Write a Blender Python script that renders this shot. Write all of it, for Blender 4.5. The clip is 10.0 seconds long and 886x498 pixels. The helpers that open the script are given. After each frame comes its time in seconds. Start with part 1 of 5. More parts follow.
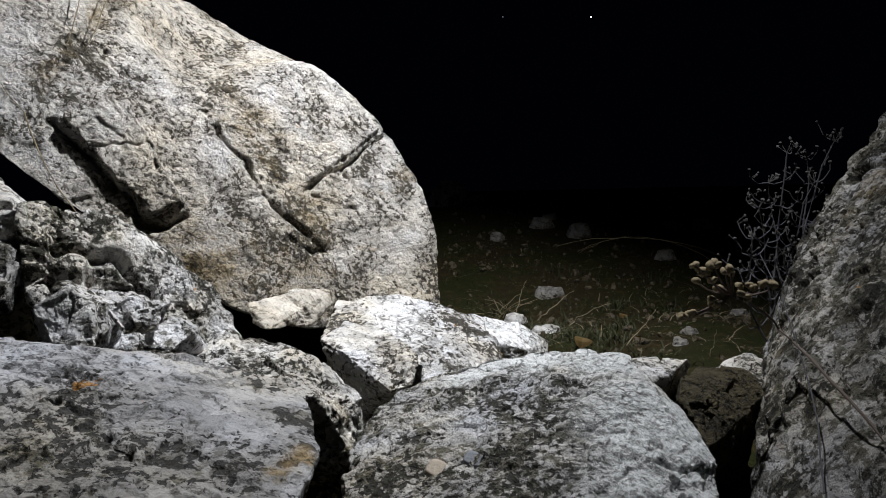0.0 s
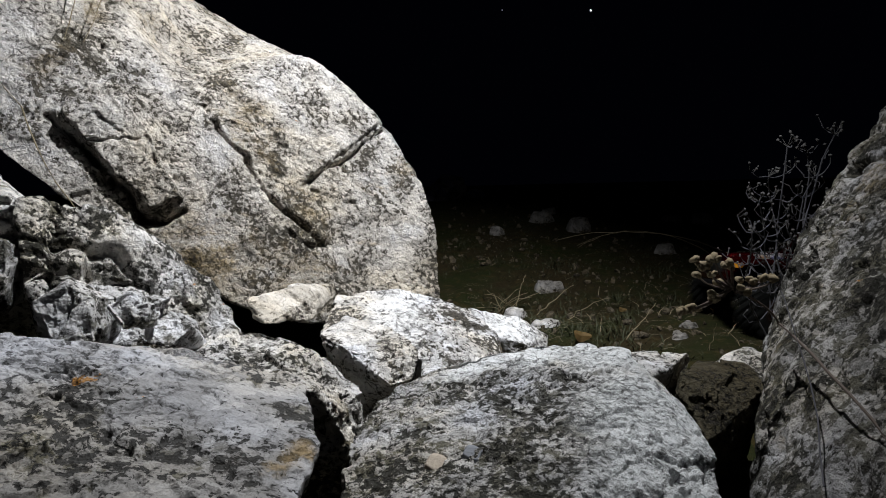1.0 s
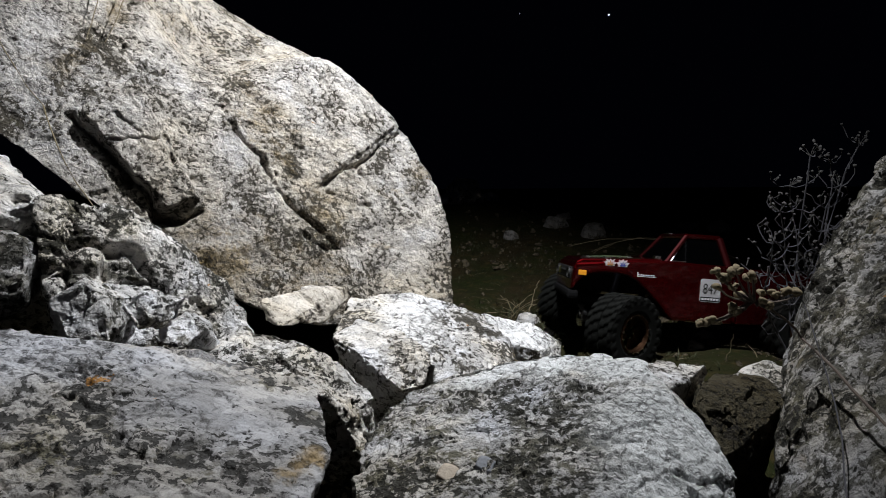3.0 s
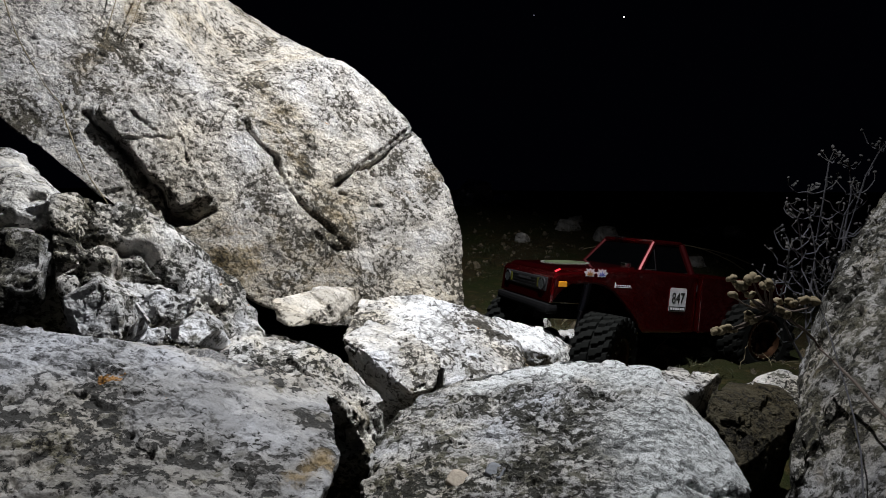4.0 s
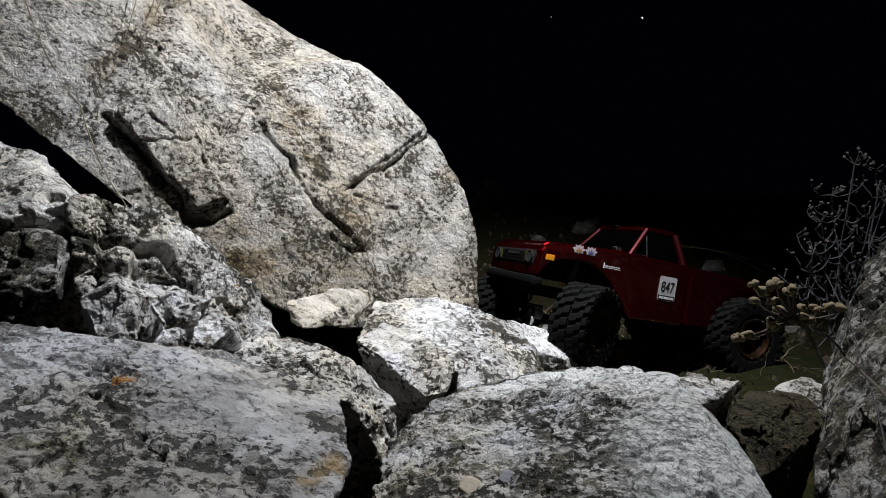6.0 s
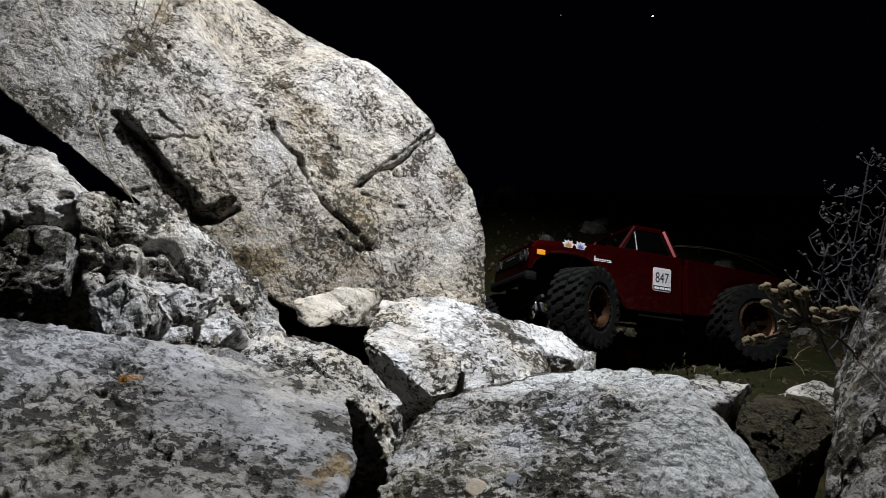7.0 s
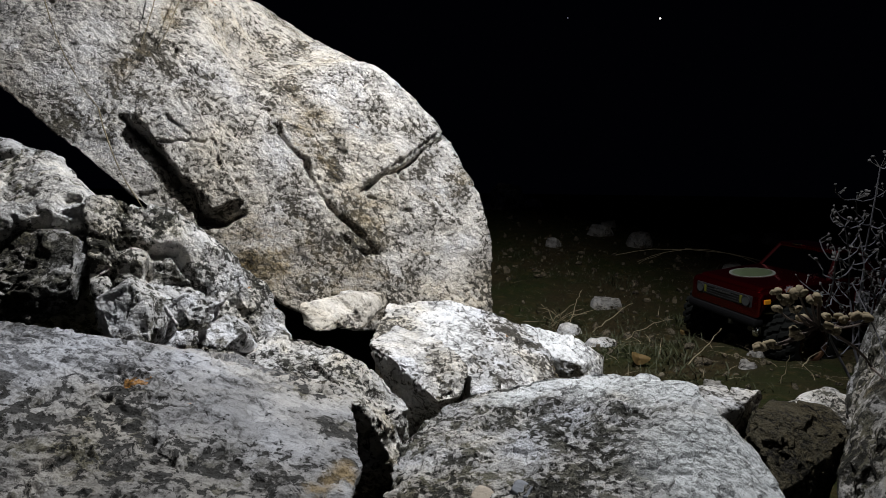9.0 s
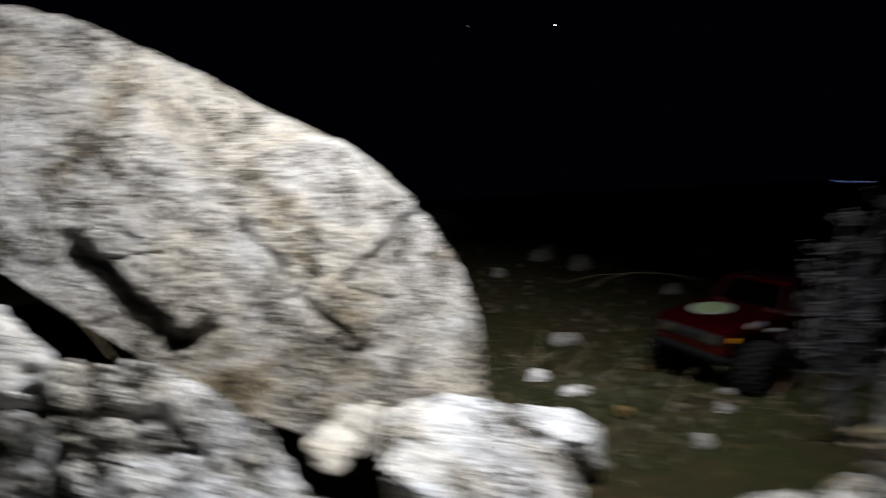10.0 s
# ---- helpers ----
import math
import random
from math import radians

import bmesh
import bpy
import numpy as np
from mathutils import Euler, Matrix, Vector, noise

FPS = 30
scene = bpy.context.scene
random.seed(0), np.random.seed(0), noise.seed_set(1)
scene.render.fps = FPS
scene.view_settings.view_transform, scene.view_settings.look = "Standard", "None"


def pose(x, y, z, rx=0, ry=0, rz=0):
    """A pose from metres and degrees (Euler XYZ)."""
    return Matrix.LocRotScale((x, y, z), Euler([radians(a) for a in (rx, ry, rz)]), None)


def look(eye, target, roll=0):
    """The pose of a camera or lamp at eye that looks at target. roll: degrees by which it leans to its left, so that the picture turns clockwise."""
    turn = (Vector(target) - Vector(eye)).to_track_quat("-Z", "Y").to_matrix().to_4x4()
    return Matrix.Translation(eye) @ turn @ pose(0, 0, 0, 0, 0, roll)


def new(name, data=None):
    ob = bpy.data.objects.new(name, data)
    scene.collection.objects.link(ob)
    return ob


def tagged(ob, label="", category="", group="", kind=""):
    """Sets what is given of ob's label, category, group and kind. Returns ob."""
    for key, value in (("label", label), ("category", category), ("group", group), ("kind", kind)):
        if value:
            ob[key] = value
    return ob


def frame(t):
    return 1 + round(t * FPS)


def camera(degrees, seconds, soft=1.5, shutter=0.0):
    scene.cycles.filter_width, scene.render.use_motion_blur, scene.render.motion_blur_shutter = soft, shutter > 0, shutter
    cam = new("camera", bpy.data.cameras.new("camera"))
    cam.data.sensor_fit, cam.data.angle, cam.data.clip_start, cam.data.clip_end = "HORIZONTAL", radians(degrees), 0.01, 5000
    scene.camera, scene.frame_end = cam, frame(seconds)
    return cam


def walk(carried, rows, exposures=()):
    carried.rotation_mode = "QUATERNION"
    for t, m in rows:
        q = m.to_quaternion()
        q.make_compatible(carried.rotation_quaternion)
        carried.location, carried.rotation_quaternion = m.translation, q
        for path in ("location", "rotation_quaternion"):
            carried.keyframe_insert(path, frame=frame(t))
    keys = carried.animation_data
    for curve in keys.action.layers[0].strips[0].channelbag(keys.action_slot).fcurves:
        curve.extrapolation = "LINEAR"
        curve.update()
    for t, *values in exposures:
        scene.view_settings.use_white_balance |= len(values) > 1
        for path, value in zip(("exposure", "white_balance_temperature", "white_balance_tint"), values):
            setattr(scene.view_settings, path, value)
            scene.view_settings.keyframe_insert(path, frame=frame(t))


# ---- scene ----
import functools

cam = camera(76.8, 10.0, soft=0.8, shutter=0.8)
PATH = [
    (0, (0.005, 0.129, 0.3), (0.008, 2.118, 0.089), -1.2),
    (0.5, (0.005, 0.128, 0.299), (0.02, 2.116, 0.078), -1.4),
    (1, (0.005, 0.13, 0.3), (0.009, 2.117, 0.069), -1.3),
    (1.5, (0.005, 0.131, 0.3), (-0.002, 2.118, 0.075), -1.2),
    (2, (0.005, 0.131, 0.3), (-0.003, 2.118, 0.078), -1.0),
    (2.5, (0.004, 0.133, 0.301), (-0.019, 2.12, 0.079), -0.7),
    (4, (0.002, 0.138, 0.304), (-0.079, 2.125, 0.086), 0.3),
    (4.5, (0.002, 0.14, 0.304), (-0.097, 2.126, 0.088), 0.5),
    (5, (0.003, 0.141, 0.304), (-0.105, 2.126, 0.09), 0.4),
    (5.5, (0.003, 0.142, 0.304), (-0.124, 2.127, 0.094), 0.4),
    (7, (0.003, 0.146, 0.305), (-0.161, 2.127, 0.088), 0.7),
    (7.5, (0.003, 0.148, 0.305), (-0.188, 2.127, 0.088), 0.9),
    (8, (0.003, 0.148, 0.305), (-0.187, 2.128, 0.097), 0.8),
    (8.5, (0.003, 0.147, 0.305), (-0.187, 2.128, 0.098), 0.7),
    (9, (0.003, 0.149, 0.306), (-0.185, 2.129, 0.098), 0.7),
    (9.3, (0.003, 0.145, 0.304), (-0.153, 2.129, 0.101), 0.5),
    (9.5, (0.002, 0.138, 0.305), (-0.09, 2.125, 0.096), 0.3),
    (9.6, (-0.012, 0.15, 0.313), (-0.017, 2.138, 0.09), 0.7),
    (9.7, (-0.007, 0.149, 0.351), (0.058, 2.136, 0.133), 0.1),
    (9.8, (-0.021, 0.163, 0.394), (0.059, 2.151, 0.187), -1.3),
    (9.9, (-0.04, 0.172, 0.419), (0.094, 2.157, 0.222), -2.4),
    (10, (-0.097, 0.206, 0.416), (0.001, 2.195, 0.232), -3.0),
]
walk(cam, [(t, look(eye, target, roll)) for t, eye, target, roll in PATH],
     exposures=((0.0, 0.0), (5.0, 0.0), (5.6, -0.10), (7.0, -0.10), (8.0, -0.16), (9.0, -0.10), (9.4, 0.05), (10.0, 0.12)))

# ---- light: black night, one hand lamp held over the stones ----
world = bpy.data.worlds.new("night")
scene.world = world
world.use_nodes = True
world.node_tree.nodes["Background"].inputs["Color"].default_value = (0.010, 0.012, 0.03, 1)
world.node_tree.nodes["Background"].inputs["Strength"].default_value = 0.032

LAMP, AIM = (0.13, 0.80, 1.22), (-0.13, 1.10, 0.26)
spot = bpy.data.lights.new("hand_lamp", "SPOT")
spot.energy, spot.spot_size, spot.spot_blend = 107.0, radians(104), 1.0
spot.shadow_soft_size, spot.color = 0.010, (0.948, 0.965, 1.0)
new("hand_lamp", spot).matrix_world = look(LAMP, AIM)


# ---- materials ----
def nodes_of(name):
    mat = bpy.data.materials.new(name)
    mat.use_nodes = True
    tree = mat.node_tree
    return mat, tree, tree.nodes["Principled BSDF"]


def node(tree, kind, **sets):
    made = tree.nodes.new(kind)
    for key, value in sets.items():
        made.inputs[key.replace("_", " ")].default_value = value
    return made


def noise_tex(tree, coords, scale, detail=4.0, rough=0.55, distortion=0.0):
    made = node(tree, "ShaderNodeTexNoise", Scale=scale, Detail=detail, Roughness=rough, Distortion=distortion)
    tree.links.new(coords, made.inputs["Vector"])
    return made.outputs["Fac"]


def ramp(tree, value, *stops):
    made = tree.nodes.new("ShaderNodeValToRGB")
    line = made.color_ramp
    while len(line.elements) < len(stops):
        line.elements.new(0.5)
    for stop, (at, colour) in zip(line.elements, stops):
        stop.position = at
        stop.color = (*colour, 1) if isinstance(colour, tuple) else (colour, colour, colour, 1)
    tree.links.new(value, made.inputs["Fac"])
    return made.outputs["Color"]


def mix(tree, factor, a, b):
    made = tree.nodes.new("ShaderNodeMix")
    made.data_type = "RGBA"
    for slot, value in ((0, factor), (6, a), (7, b)):
        if isinstance(value, (int, float)):
            made.inputs[slot].default_value = value
        elif isinstance(value, tuple):
            made.inputs[slot].default_value = (*value, 1)
        else:
            tree.links.new(value, made.inputs[slot])
    return made.outputs[2]


def maths(tree, operation, a, b):
    made = tree.nodes.new("ShaderNodeMath")
    made.operation = operation
    for slot, value in ((0, a), (1, b)):
        if isinstance(value, (int, float)):
            made.inputs[slot].default_value = value
        else:
            tree.links.new(value, made.inputs[slot])
    return made.outputs[0]


def bedding_fine(tree, coords, turn):
    made = tree.nodes.new("ShaderNodeMapping")
    made.inputs["Rotation"].default_value = (0.3, radians(turn), 0.2)
    made.inputs["Scale"].default_value = (0.38, 0.8, 1.0)
    tree.links.new(coords, made.inputs["Vector"])
    return made.outputs["Vector"]


def limestone(name, pale, dark, spots=0.5, moss=0.5, ochre=0.5, grain=1.0, relief=1.0, lines=1.0, strata=52.0, blots=0.3, stretch=0.4, soft=0.045, salt=0.5, dashes=0.0, clump=0.5):
    """Weathered limestone: chipped pale rind, ragged dark lichen, pits, short broken cracks, ochre and moss along the bedding."""
    mat, tree, shader = nodes_of(name)
    coords = tree.nodes.new("ShaderNodeTexCoord").outputs["Object"]
    bedding = tree.nodes.new("ShaderNodeMapping")
    bedding.inputs["Rotation"].default_value = (0, radians(strata), 0)
    bedding.inputs["Scale"].default_value = (stretch, 1.0, 1.0)
    tree.links.new(coords, bedding.inputs["Vector"])
    along = bedding.outputs["Vector"]

    def warped(source, scale, amount):
        shake = tree.nodes.new("ShaderNodeTexNoise")
        shake.inputs["Scale"].default_value = scale
        shake.inputs["Detail"].default_value = 5
        shake.inputs["Roughness"].default_value = 0.65
        tree.links.new(source, shake.inputs["Vector"])
        warp = tree.nodes.new("ShaderNodeVectorMath")
        warp.operation = "MULTIPLY_ADD"
        warp.inputs[1].default_value = (amount,) * 3
        tree.links.new(shake.outputs["Color"], warp.inputs[0])
        tree.links.new(source, warp.inputs[2])
        return warp.outputs[0]

    def cells(source, scale, feature="F1"):
        made = tree.nodes.new("ShaderNodeTexVoronoi")
        made.feature = feature
        made.inputs["Scale"].default_value = scale
        tree.links.new(source, made.inputs["Vector"])
        return made

    def lot(made):
        """One random number for each cell."""
        split = tree.nodes.new("ShaderNodeSeparateColor")
        tree.links.new(made.outputs["Color"], split.inputs[0])
        return split.outputs[0]

    shaken = warped(coords, 60 * grain, 0.020 / grain)
    broad = noise_tex(tree, along, 11 * grain, 6, 0.62, 0.2)
    patch = noise_tex(tree, coords, 30 * grain, 10, 0.74, 0.0)
    tint = noise_tex(tree, coords, 7 * grain, 5, 0.6, 0.3)
    flake = noise_tex(tree, coords, 150 * grain, 6, 0.66, 0.0)
    fine = noise_tex(tree, coords, 330 * grain, 5, 0.66, 0.0)
    chip = lot(cells(shaken, 55 * grain))
    sliver = lot(cells(warped(coords, 130 * grain, 0.010 / grain), 165 * grain))
    seam = cells(shaken, 52 * grain, "DISTANCE_TO_EDGE").outputs["Distance"]
    # lichen bands; on two white rocks only a darkened end
    streak = tree.nodes.new("ShaderNodeAttribute")
    streak.attribute_name = "lichen"
    stained = streak.outputs["Fac"]
    cluster = noise_tex(tree, coords, 15 * grain, 5, 0.66, 0.4)
    cover = maths(tree, "MULTIPLY", maths(tree, "SUBTRACT", broad, 0.5), 1.6)
    cover = maths(tree, "ADD", cover, maths(tree, "MULTIPLY", stained, 0.34))
    crowd = maths(tree, "MULTIPLY", maths(tree, "SUBTRACT", cluster, 0.52), 0.72)
    cool, warm = (pale[0] * 0.95, pale[1] * 0.98, pale[2] * 1.06), (pale[0] * 1.02, pale[1] * 0.95, pale[2] * 0.82)
    stone_tone = mix(tree, ramp(tree, tint, (0.38, 0.0), (0.62, 1.0)), cool, warm)
    shadowed = mix(tree, ramp(tree, tint, (0.38, 0.0), (0.62, 1.0)), tuple(c * 0.74 for c in cool), tuple(c * 0.70 for c in warm))
    colour = mix(tree, ramp(tree, patch, (0.44, 0.0), (0.58, 1.0)), stone_tone, shadowed)
    # each chip takes a random paleness, imitating lit and shaded facets
    colour = mix(tree, ramp(tree, chip, (0.60, 0.0), (0.80, 0.60)), colour, tuple(c * 0.50 for c in pale))
    colour = mix(tree, ramp(tree, sliver, (0.50, 0.0), (0.70, 0.8 * salt)), colour, tuple(min(0.88, c * 1.35) for c in pale))
    colour = mix(tree, ramp(tree, flake, (0.53, 0.0), (0.58, 0.8 * salt)), colour, tuple(min(0.88, c * 1.32) for c in pale))
    # soft dull areas
    dull = ramp(tree, cluster, (0.46, 0.0), (0.66, 0.45))
    colour = mix(tree, dull, colour, (pale[0] * 0.60, pale[1] * 0.57, pale[2] * 0.52))
    # lichen blotches with ragged edges
    low = 0.605 - 0.13 * blots
    flaky = noise_tex(tree, coords, 70 * grain, 9, 0.72, 0.1)
    blot = maths(tree, "ADD", maths(tree, "MULTIPLY", cluster, clump), maths(tree, "MULTIPLY", flaky, 1.0 - clump))
    blot = maths(tree, "ADD", blot, maths(tree, "MULTIPLY", cover, 0.13))
    tones = mix(tree, ramp(tree, tint, (0.42, 0.0), (0.58, 1.0)), dark, (dark[0] * 1.05, dark[1] * 0.98, dark[2] * 0.55))
    blotted = ramp(tree, blot, (low, 0.0), (low + soft * 0.6, 0.82 - 2.5 * (soft - 0.045)))
    colour = mix(tree, blotted, colour, tones)
    # pits and specks: lichen plus pit shade as colour, thick or rare by stretch
    low = 0.61 - 0.14 * spots
    pit = maths(tree, "ADD", maths(tree, "SUBTRACT", 1.0, flake), maths(tree, "ADD", crowd, maths(tree, "MULTIPLY", cover, 0.20)))
    pitted = ramp(tree, pit, (low, 0.0), (low + 0.03, 0.95))
    colour = mix(tree, pitted, colour, tuple(c * 0.42 for c in dark))
    low = 0.66 - 0.07 * spots
    fine_here = maths(tree, "ADD", fine, maths(tree, "MULTIPLY", crowd, 0.35))
    colour = mix(tree, ramp(tree, fine_here, (low, 0.0), (low + 0.03, 0.9)), colour, (0.04, 0.038, 0.036))
    # ochre rind, moss, orange dots
    band = maths(tree, "ADD", noise_tex(tree, along, 8 * grain, 7, 0.72, 0.3), maths(tree, "MULTIPLY", stained, 0.085))
    low = 0.66 - 0.10 * ochre
    ochred = maths(tree, "MULTIPLY", ramp(tree, band, (low, 0.0), (low + 0.12, 0.75)), ramp(tree, flake, (0.40, 0.25), (0.56, 1.0)))
    colour = mix(tree, ochred, colour, (0.27, 0.19, 0.075))
    green = maths(tree, "ADD", noise_tex(tree, coords, 22 * grain, 9, 0.8, 0.2), maths(tree, "MULTIPLY", cover, 0.12))
    low = 0.71 - 0.10 * moss
    colour = mix(tree, ramp(tree, green, (low, 0.0), (low + 0.05, 0.75)), colour, (0.060, 0.056, 0.026))
    dots = noise_tex(tree, coords, 33 * grain, 5, 0.6, 0.4)
    colour = mix(tree, ramp(tree, dots, (0.725, 0.0), (0.74, 0.85)), colour, (0.42, 0.19, 0.03))
    chalked = tree.nodes.new("ShaderNodeAttribute")
    chalked.attribute_name = "chalk"
    rind = maths(tree, "MULTIPLY", chalked.outputs["Fac"], ramp(tree, flake, (0.34, 0.2), (0.46, 1.0)))
    colour = mix(tree, rind, colour, tuple(min(0.87, c * 1.32) for c in cool))
    tanned = tree.nodes.new("ShaderNodeAttribute")
    tanned.attribute_name = "tan"
    rind = maths(tree, "MULTIPLY", tanned.outputs["Fac"], ramp(tree, patch, (0.42, 0.0), (0.52, 0.9)))
    colour = mix(tree, rind, colour, (0.34, 0.25, 0.13))
    # short cracks round the chips
    broken = ramp(tree, patch, (0.50, 0.0), (0.55, 1.0))
    hair = maths(tree, "MULTIPLY", ramp(tree, seam, (0.02, 1.0), (0.06, 0.0)), broken)
    hair = maths(tree, "MULTIPLY", hair, min(1.0, 0.25 + 0.55 * lines))
    colour = mix(tree, hair, colour, (0.045, 0.040, 0.034))
    if dashes:  # short dark nicks
        nick = ramp(tree, noise_tex(tree, bedding_fine(tree, coords, strata), 120 * grain, 3, 0.6, 0.6), (0.60, 0.0), (0.64, 0.9 * dashes))
        nick = maths(tree, "MULTIPLY", nick, ramp(tree, cluster, (0.40, 0.35), (0.56, 1.0)))
        colour = mix(tree, nick, colour, tuple(c * 0.4 for c in dark))
        hair = maths(tree, "MAXIMUM", hair, nick)
    tree.links.new(colour, shader.inputs["Base Color"])
    shader.inputs["Roughness"].default_value = 0.9
    shader.inputs["Specular IOR Level"].default_value = 0.2
    high = maths(tree, "ADD", maths(tree, "MULTIPLY", flake, 0.25 + 0.6 * salt), maths(tree, "MULTIPLY", noise_tex(tree, coords, 30 * grain, 4, 0.55, 0.0), 1.3))
    high = maths(tree, "ADD", high, maths(tree, "MULTIPLY", fine, 0.10 + 0.4 * salt))
    high = maths(tree, "ADD", high, maths(tree, "MULTIPLY", chip, 0.10))
    high = maths(tree, "ADD", high, maths(tree, "MULTIPLY", sliver, 0.03))
    high = maths(tree, "SUBTRACT", high, maths(tree, "MULTIPLY", hair, 0.08))
    high = maths(tree, "SUBTRACT", high, maths(tree, "MULTIPLY", pitted, 0.09))
    bump = node(tree, "ShaderNodeBump", Strength=1.0, Distance=0.014 * relief)
    tree.links.new(high, bump.inputs["Height"])
    tree.links.new(bump.outputs["Normal"], shader.inputs["Normal"])
    return mat


def plain(name, colour, rough=0.5, metal=0.0, coat=0.0, scale=200.0, vary=0.12, relief=0.0):
    """A material with slight mottling and relief at its own scale."""
    mat, tree, shader = nodes_of(name)
    coords = tree.nodes.new("ShaderNodeTexCoord").outputs["Object"]
    grain = noise_tex(tree, coords, scale, 4, 0.6)
    tree.links.new(mix(tree, grain, tuple(c * (1 - vary) for c in colour), tuple(min(1, c * (1 + vary)) for c in colour)),
                   shader.inputs["Base Color"])
    tree.links.new(ramp(tree, grain, (0.3, rough * 0.85), (0.7, min(1.0, rough * 1.15))), shader.inputs["Roughness"])
    shader.inputs["Metallic"].default_value = metal
    shader.inputs["Coat Weight"].default_value = coat
    if relief:
        bump = node(tree, "ShaderNodeBump", Strength=0.6, Distance=relief)
        tree.links.new(grain, bump.inputs["Height"])
        tree.links.new(bump.outputs["Normal"], shader.inputs["Normal"])
    return mat


def glowing(name, colour, strength):
    mat, tree, shader = nodes_of(name)
    shader.inputs["Base Color"].default_value = (0, 0, 0, 1)
    shader.inputs["Emission Color"].default_value = (*colour, 1)
    shader.inputs["Emission Strength"].default_value = strength
    return mat


ROCK_BIG = limestone("limestone_boulder", (0.60, 0.565, 0.51), (0.17, 0.15, 0.115), 0.30, 0.65, 1.0, 1.0, 1.5, 0.9, blots=0.10, soft=0.08, salt=0.35, dashes=1.0)
ROCK_PALE = limestone("limestone_pale", (0.76, 0.74, 0.71), (0.16, 0.145, 0.12), 0.42, 0.35, 0.4, 1.0, 1.2, 0.9, blots=0.22, salt=0.12, dashes=0.5, clump=0.3)
ROCK_FLAT = limestone("limestone_smooth", (0.62, 0.575, 0.50), (0.30, 0.26, 0.20), 0.08, 0.0, 0.7, 0.8, 0.9, 0.8, blots=0.05, salt=0.1)
ROCK_NEAR = limestone("limestone_low", (0.50, 0.495, 0.49), (0.12, 0.117, 0.11), 0.52, 0.45, 0.9, 0.75, 1.5, 0.5, 10.0, 0.50, 0.85, 0.08, salt=0.06, dashes=0.2, clump=0.22)
ROCK_ROUND = limestone("limestone_mottled", (0.68, 0.675, 0.67), (0.085, 0.083, 0.066), 0.58, 0.7, 0.7, 1.15, 1.7, 0.6, 15.0, 0.70, 0.8, 0.05, salt=0.10, dashes=0.2, clump=0.20)
ROCK_GREY = limestone("limestone_grey", (0.73, 0.725, 0.72), (0.11, 0.105, 0.085), 0.46, 0.7, 0.55, 0.85, 1.5, 0.6, 15.0, 0.55, 0.8, 0.05, salt=0.12, dashes=0.3, clump=0.3)
ROCK_SPOTTED = limestone("limestone_spotted", (0.74, 0.72, 0.685), (0.06, 0.058, 0.045), 0.55, 0.9, 0.9, 1.1, 1.3, 0.9, 40.0, 0.62, salt=0.12, dashes=0.3, clump=0.2)
ROCK_DARK = limestone("limestone_lichened", (0.43, 0.42, 0.405), (0.062, 0.060, 0.048), 0.62, 0.9, 0.8, 1.0, 1.3, 0.9, 40.0, 0.95, 0.8, 0.045, salt=0.2, dashes=0.3, clump=0.15)
ROCK_BROWN = limestone("stone_brown", (0.115, 0.098, 0.060), (0.035, 0.031, 0.019), 0.5, 0.6, 0.6, 1.4, 2.0)
ROCK_FIELD = limestone("field_stone", (0.33, 0.315, 0.29), (0.14, 0.13, 0.11), 0.4, 0.5, 0.4, 1.2, 1.2, 0.6, blots=0.4, salt=0.2)


def soil():
    mat, tree, shader = nodes_of("soil_with_moss")
    coords = tree.nodes.new("ShaderNodeTexCoord").outputs["Object"]
    broad = noise_tex(tree, coords, 4, 6, 0.65)
    mid = noise_tex(tree, coords, 30, 6, 0.7)
    fine = noise_tex(tree, coords, 140, 5, 0.7)
    colour = mix(tree, ramp(tree, broad, (0.40, 0.0), (0.60, 1.0)), (0.036, 0.027, 0.011), (0.022, 0.028, 0.006))
    colour = mix(tree, ramp(tree, mid, (0.52, 0.0), (0.66, 0.7)), colour, (0.074, 0.052, 0.019))
    colour = mix(tree, ramp(tree, fine, (0.62, 0.0), (0.68, 0.7)), colour, (0.12, 0.10, 0.06))
    tree.links.new(colour, shader.inputs["Base Color"])
    shader.inputs["Roughness"].default_value = 0.95
    shader.inputs["Specular IOR Level"].default_value = 0.15
    bump = node(tree, "ShaderNodeBump", Strength=1.0, Distance=0.014)
    tree.links.new(maths(tree, "ADD", mid, fine), bump.inputs["Height"])
    tree.links.new(bump.outputs["Normal"], shader.inputs["Normal"])
    return mat


SOIL = soil()


# ---- meshes ----
def mesh_of(name, bm, material, smooth=False):
    data = bpy.data.meshes.new(name)
    bm.to_mesh(data)
    bm.free()
    for mat in material if isinstance(material, (list, tuple)) else (material,):
        data.materials.append(mat)
    if smooth:
        data.polygons.foreach_set("use_smooth", [True] * len(data.polygons))
    return data


def part(name, bm, material, parent, label="", smooth=False):
    ob = new(name, mesh_of(name, bm, material, smooth))
    ob.parent = parent
    return tagged(ob, label)


